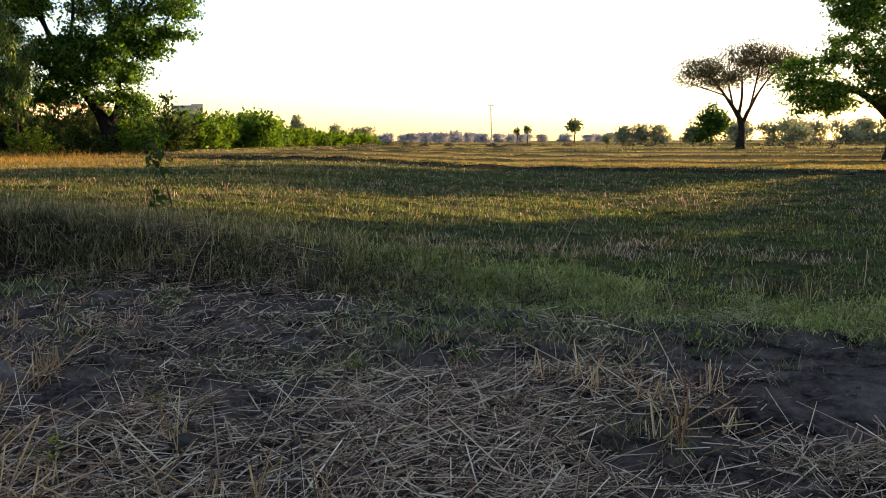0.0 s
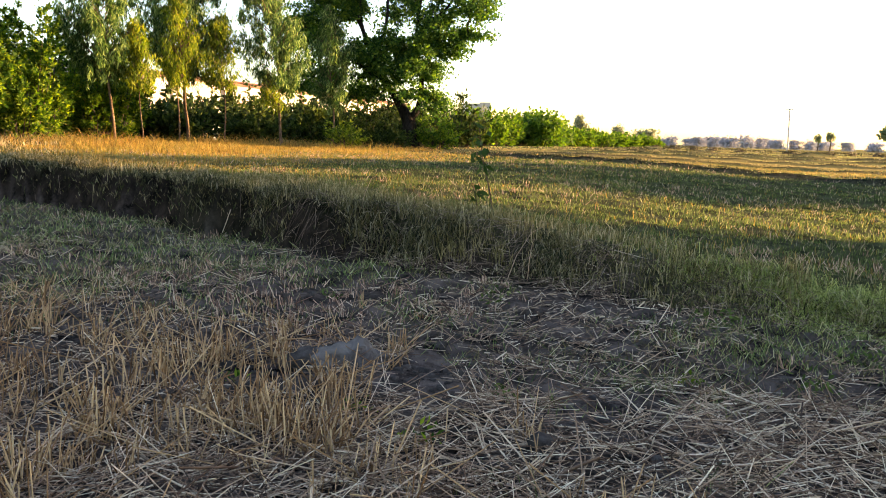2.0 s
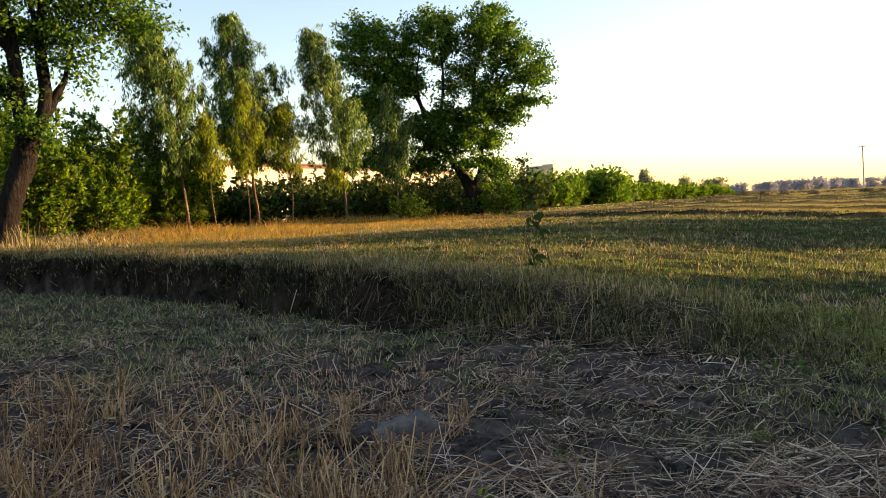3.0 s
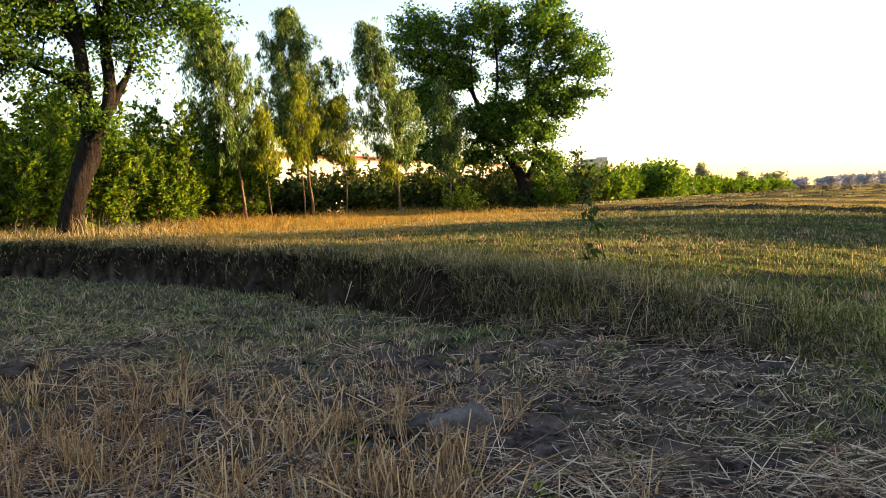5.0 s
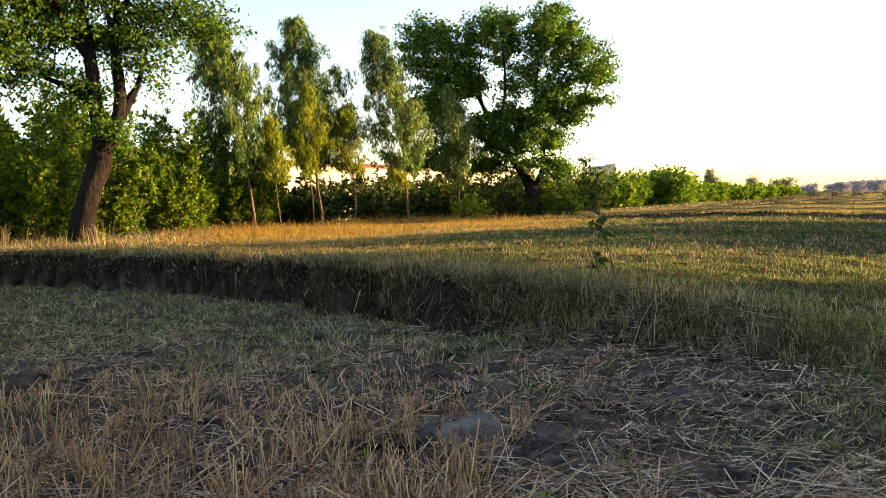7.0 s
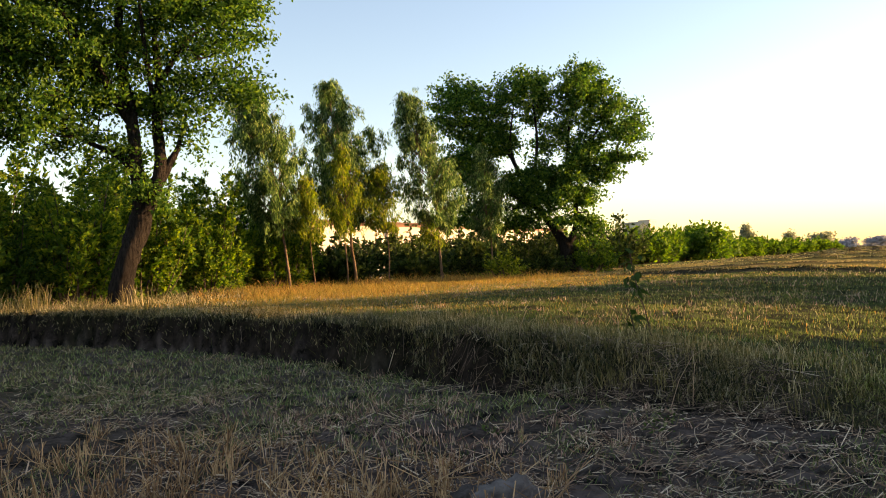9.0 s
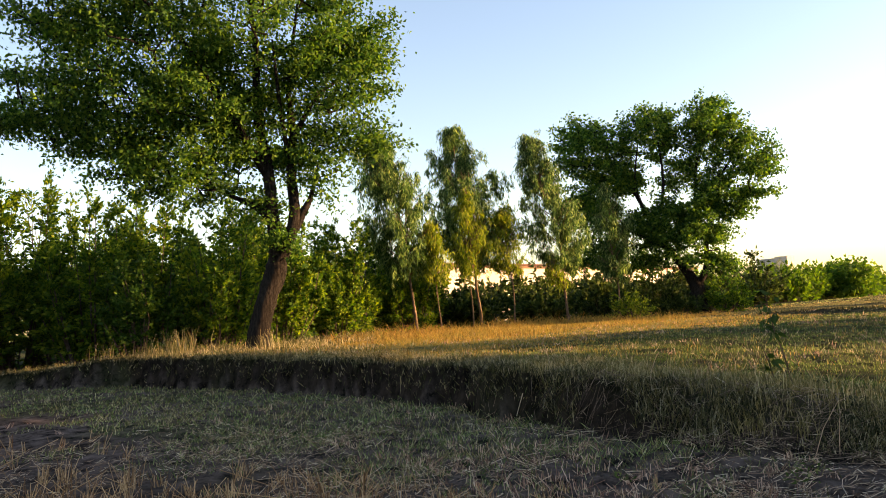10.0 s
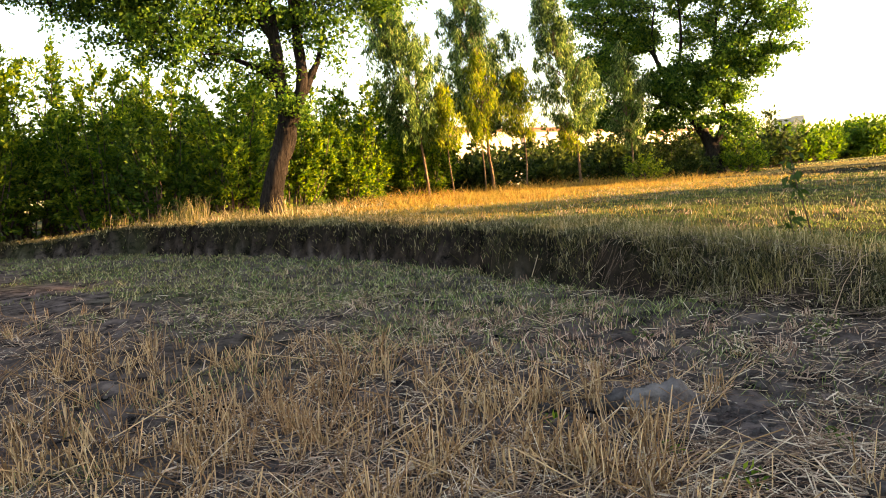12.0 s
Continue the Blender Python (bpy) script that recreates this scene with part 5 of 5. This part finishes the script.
far_tree(33.2, 112, 3.8, 3.5, 351, LEAF_FAR, 0.1, 600)
for k in range(16):
    seed += 1
    fy = 128 + 9 * math.sin(k * 2.3)
    # The pale leaf tint stands for haze over the row.
    far_tree(44.5 + 2.6 * k, fy, 3.9 + 1.0 * abs(math.sin(k * 1.9)), 5.2, seed, LEAF_MIST, 0.0, 1100, "tree in the row beyond the fields, leaves tinted with haze", "field row trees", 0.09)
for fx, fy, ft, fw, lab in [(-21.5, 98, 5.0, 7.0, "round tree rising over the hedge"), (-24.5, 106, 4.9, 6, "round tree rising over the hedge"), (-26.5, 150, 6.2, 3.2, "pale tree rising over the hedge"),
                            (-24, 185, 5.4, 4, "pale tree rising over the hedge"), (-22, 210, 5.0, 8, "pale tree rising over the hedge"), (-55, 185, 9.2, 5, "dark tree beside the grey building")]:
    seed += 1
    far_tree(fx, fy, ft, fw, seed, LEAF_CANE if fy < 120 else LEAF_MIST, 0.0, 2000, lab, "hedge trees", 0.08)


# ---------------------------------------------------------------- buildings
def long_shed():
    """A long limewashed wall with posts under a rusty sheet roof, beyond the bushes."""
    x0, y0, y1, hgt = -40.0, 44.0, 100.0, 4.9
    z = float(height(x0, 70)) - 0.2
    root = thing("long_shed", x0, 72, z, "long limewashed shed with a rusty sheet roof", "shed")
    bm = bmesh.new()
    add_box(bm, (-0.15, 0, hgt / 2), (0.3, y1 - y0, hgt))
    add_box(bm, (-8.15, 0, hgt / 2), (0.3, y1 - y0, hgt))
    for e in (-1, 1):
        add_box(bm, (-4.15, e * ((y1 - y0) / 2 - 0.15), hgt / 2), (7.7, 0.3, hgt))
    part("wall", bm_mesh("wall", bm, WALL_CREAM), root, "sunlit cream limewashed wall")
    bm = bmesh.new()
    for k, (cx, cz, tilt) in enumerate(((-2.0, hgt + 0.22, 0.06), (-6.3, hgt + 0.22, -0.06))):
        m = Matrix.Translation((cx, 0, cz)) @ Matrix.Rotation(tilt, 4, "Y") @ Matrix.Diagonal((4.9, y1 - y0 + 0.8, 0.10, 1))
        bmesh.ops.create_cube(bm, size=1.0, matrix=m)
    part("roof", bm_mesh("roof", bm, ROOF_RUST), root, "rusty corrugated sheet roof")
    bm = bmesh.new()
    add_box(bm, (0.12, 0, hgt - 0.06), (0.12, y1 - y0 + 0.8, 0.34))
    part("fascia", bm_mesh("fascia", bm, ROOF_RUST), root)
    for k in range(9):
        bm = bmesh.new()
        add_box(bm, (0.11, -26 + 6.5 * k, hgt / 2), (0.22, 0.28, hgt - 0.2))
        part("post", bm_mesh("post", bm, PLASTER), root)


def grey_building():
    x, y = -57.6, 193.0
    root = thing("grey_building", x, y, float(height(x, y)) - 0.2, "flat-roofed grey concrete building with a tan stair tower", "building")
    bm = bmesh.new()
    add_box(bm, (-2.2, 1.0, 4.5), (4.2, 6.0, 9.0))
    part("wall", bm_mesh("wall", bm, CONCRETE), root)
    bm = bmesh.new()
    add_box(bm, (1.3, 0.0, 4.75), (2.7, 5.0, 9.5))
    part("stair_tower", bm_mesh("stair_tower", bm, PLASTER), root, "tan plastered stair tower")
    bm = bmesh.new()
    add_box(bm, (-2.2, 1.0, 9.1), (4.5, 6.3, 0.25))
    part("roof", bm_mesh("roof", bm, CONCRETE), root)
    for wx, wz in ((-3.3, 7.2), (-1.4, 7.2), (-3.3, 4.4), (-1.4, 4.4)):
        bm = bmesh.new()
        add_box(bm, (wx, -2.02, wz), (0.9, 0.06, 1.2))
        part("window", bm_mesh("window", bm, DARK_VOID), root)


def utility_pole():
    x, y = 11.1, 200.0
    root = thing("utility_pole", x, y, float(height(x, y)) - 0.2, "pale steel electricity pole with one crossarm", "pole")
    t = Tubes(8)
    t.add([(0, 0, 0), (-0.08, 0, 5), (-0.2, 0, 9.6)], [0.2, 0.17, 0.13], 8)
    part("post", t.mesh("post", PALE_METAL), root)
    bm = bmesh.new()
    add_box(bm, (-0.2, 0, 9.35), (1.5, 0.14, 0.16))
    part("crossarm", bm_mesh("crossarm", bm, PALE_METAL), root)
    for dx in (-0.85, -0.2, 0.45):
        t = Tubes(6)
        t.add([(dx, 0, 9.4), (dx, 0, 9.75)], [0.07, 0.05], 6)
        part("insulator", t.mesh("insulator", PALE_METAL), root)


long_shed()
grey_building()
utility_pole()


# ---------------------------------------------------------------- sheaves on the far plots
def sheaf_heap(x, y, wide, tall, seed):
    rng = np.random.default_rng(seed)
    root = thing("sheaf_heap", x, y, float(height(x, y)), "low brown heap of cut sheaves", "heap", "sheaf heaps")
    n = 240
    a = rng.uniform(0, 6.28, n)
    rr = wide * 0.5 * np.sqrt(rng.random(n))
    b = np.stack([rr * np.cos(a), rr * np.sin(a), 0 * a - 0.03], 1)
    t = b * 0.75 + np.stack([rng.normal(0, 0.12, n), rng.normal(0, 0.12, n), tall * (1.05 - (rr / wide * 1.6) ** 2) * rng.uniform(0.7, 1.1, n)], 1)
    tagged(part("cut_straw", quads_mesh("cut_straw", *stalks(b, t, 0.05), SHEAF), root), kind="stuff")


for k, (hx, hy, hw) in enumerate([(6.3, 110, 1.7), (10.8, 112, 1.4), (13.2, 112, 1.3), (16.5, 113, 1.5), (24, 110, 1.7), (26.5, 108, 1.6), (35.5, 114, 1.8), (41.0, 106, 2.2), (43.5, 108, 1.6), (47.5, 110, 1.6),
                                  (50, 108, 2.0), (53.5, 107, 1.8), (55, 109, 1.6), (0.5, 118, 1.5), (-3.0, 118, 1.5), (-5.5, 119, 1.5), (-8.0, 119, 1.6), (-10.5, 118, 1.6), (31, 75, 1.2), (33.5, 72, 1.0)]):
    sheaf_heap(hx, hy, hw, 0.5 if hy > 100 else 0.3, 400 + k)


# ---------------------------------------------------------------- small things near by
def clod(x, y, sx, sy, sz, seed, label):
    bm = bmesh.new()
    bmesh.ops.create_icosphere(bm, subdivisions=4, radius=1.0)
    for v in bm.verts:
        p = v.co.copy()
        k = 1 + 0.35 * noise.noise(p * 1.6 + Vector((seed, 0, 0))) + 0.24 * noise.noise(p * 4.0 + Vector((0, seed, 0))) + 0.14 * noise.noise(p * 9.0)
        v.co = Vector((p.x * sx * k, p.y * sy * k, max(p.z, -0.4) * sz * k))
    ob = new("earth_clod", bm_mesh("earth_clod", bm, PALE_CLOD if sx > 0.1 else CLOD, True))
    ob.location = (x, y, float(height(x, y)) + (0.01 if sx > 0.05 else -0.35 * sz))
    ob.rotation_euler = (0, 0, seed)
    return tagged(ob, label, "clod", "earth clods")


clod(-1.83, 3.24, 0.15, 0.10, 0.10, 0.4, "rounded grey clod of dried earth among the straw")
# Darker lump for the left part of the same clod.
clod(-2.02, 3.24, 0.095, 0.10, 0.07, 2.2, "low darker lump forming the left part of the clod")
for k in range(22):
    cx, cy = scatter_polar(1, 2.0, 6.5, -62, 30)
    if bank_distance(cx, cy)[0] < 0.1:
        s = R.uniform(0.007, 0.014)
        clod(float(cx[0]), float(cy[0]), s * 1.3, s, s * 0.8, 1.3 * k + 2, "small crumbly clod of dried earth")


def lying_straw(x, y, ln, a, z, lift):
    t = Tubes(5)
    e = np.array([ln * math.cos(a), ln * math.sin(a), lift])
    t.add([(0, 0, 0), e * 0.5 + np.array([0, 0, 0.006]), e], [0.0032, 0.003, 0.0022], 5)
    ob = new("long_straw", t.mesh("long_straw", STUBBLE))
    ob.location = (x, y, float(height(x, y)) + z)
    return tagged(ob, "long pale straw lying across the clod", "straw", "long straws")


for lx, ly, ll, la, lz, lt in ((-2.32, 3.26, 0.62, 0.12, 0.03, 0.01), (-2.3, 3.46, 0.3, -0.5, 0.05, 0.06), (-1.72, 3.5, 0.34, -2.2, 0.03, 0.05), (-2.05, 3.2, 0.4, 0.5, 0.03, 0.0), (-2.5, 3.3, 0.5, -0.25, 0.03, 0.02)):
    lying_straw(lx, ly, ll, la, lz, lt)


def sapling():
    """A thin self-sown tree on the lip of the bank: a bent stem, a side stem and a few large leaves."""
    x, y = -2.22, 6.5
    z = float(height(x, y))
    root = thing("sapling", x, y, z - 0.02, "thin sapling with a few dark hanging leaves", "sapling")
    rng = np.random.default_rng(77)
    t, tw = Tubes(6), Tubes(4)
    for ctrl, many, low in (([(0.10, 0.05, 0, 0.007), (0.06, 0.03, 0.25, 0.006), (0.0, 0, 0.52, 0.004), (-0.03, -0.02, 0.76, 0.002)], 14, 0.62), ([(-0.02, 0.02, 0, 0.005), (-0.05, 0.02, 0.18, 0.004), (-0.10, 0, 0.36, 0.002)], 5, 0.5)):
        p, r = curve_pts(ctrl, 14)
        t.add(p, r, 6)
        for k in range(many):
            o = p[int(rng.uniform(low, 1.0) * 13)]
            a, ln = rng.uniform(0, 6.28), rng.uniform(0.04, 0.15)
            e = o + np.array([math.cos(a) * ln, math.sin(a) * ln, rng.uniform(-0.03, 0.04)])
            tw.add([o, (o + e) / 2 + np.array([0, 0, 0.012]), e], [0.002, 0.0016, 0.001], 4)
            for j in range(2):
                c = o + (e - o) * (0.5 + 0.25 * j)
                v, q = leaf_quads(c[None] + rng.normal(size=(1, 3)) * 0.012, 0.095, 0.046, 0.45, rng)
                part("leaf", quads_mesh("leaf", v, q, LEAF_SAPLING), root)
    part("stem", t.mesh("stem", BARK), root)
    tagged(part("twig", tw.mesh("twig", BARK), root), kind="stuff")


sapling()


def dry_reed(x, y, tall, bendx, seed):
    t = Tubes(4)
    t.add([(0, 0, -0.02), (bendx * 0.5, 0, tall * 0.5), (bendx * 1.1, 0.02, tall * 0.9), (bendx * 1.5, 0.05, tall * 0.98)], [0.003, 0.0026, 0.002, 0.001], 4)
    ob = new("dry_stem", t.mesh("dry_stem", STRAW))
    ob.location = (x, y, float(height(x, y)))
    return tagged(ob, "long bleached dry grass stem on the bank", "grass stem", "dry stems")


for k, (rx, ry, rt, rb) in enumerate([(-1.75, 5.55, 0.42, 0.16), (-3.2, 6.3, 0.3, 0.08), (-1.6, 5.6, 0.3, 0.02), (0.9, 6.4, 0.3, 0.1), (2.6, 5.1, 0.28, 0.02), (-4.8, 7.4, 0.3, -0.08)]):
    dry_reed(rx, ry, rt, rb, k)


def weed_plant(x, y, size, seed, label, mat):
    rng = np.random.default_rng(seed)
    root = thing("weed_plant", x, y, float(height(x, y)), label, "weed", "weeds")
    n = int(26 * size / 0.08)
    a, rr = rng.uniform(0, 6.28, n), size * np.sqrt(rng.random(n))
    c = np.stack([rr * np.cos(a), rr * np.sin(a), rng.uniform(0.005, size * 0.8, n)], 1)
    v, q = leaf_quads(c, 0.04, 0.018, 0.0, rng)
    tagged(part("foliage", quads_mesh("foliage", v, q, mat), root), kind="stuff")
    st = Tubes(3)
    for k in range(5):
        st.add([(0, 0, 0), c[k] * 0.6, c[k]], [0.002, 0.0015, 0.001], 3)
    tagged(part("stem", st.mesh("stem", GRASS), root), kind="stuff")


for k, (wx, wy, ws, m) in enumerate([(-0.42, 3.78, 0.06, LEAF_GOLD), (-0.3, 4.75, 0.14, GRASS), (0.35, 4.3, 0.12, GRASS), (1.3, 4.0, 0.1, GRASS), (-1.6, 4.85, 0.12, GRASS), (-1.1, 3.1, 0.06, GRASS),
                                     (-1.55, 2.75, 0.07, LEAF_HEDGE), (-1.2, 2.45, 0.07, LEAF_HEDGE), (0.1, 3.9, 0.09, GRASS), (-2.6, 4.6, 0.06, GRASS), (0.75, 3.6, 0.06, GRASS), (-2.2, 2.9, 0.06, LEAF_HEDGE)]):
    weed_plant(wx, wy, ws, 500 + k, "small green weed rooted in the bare earth", m)
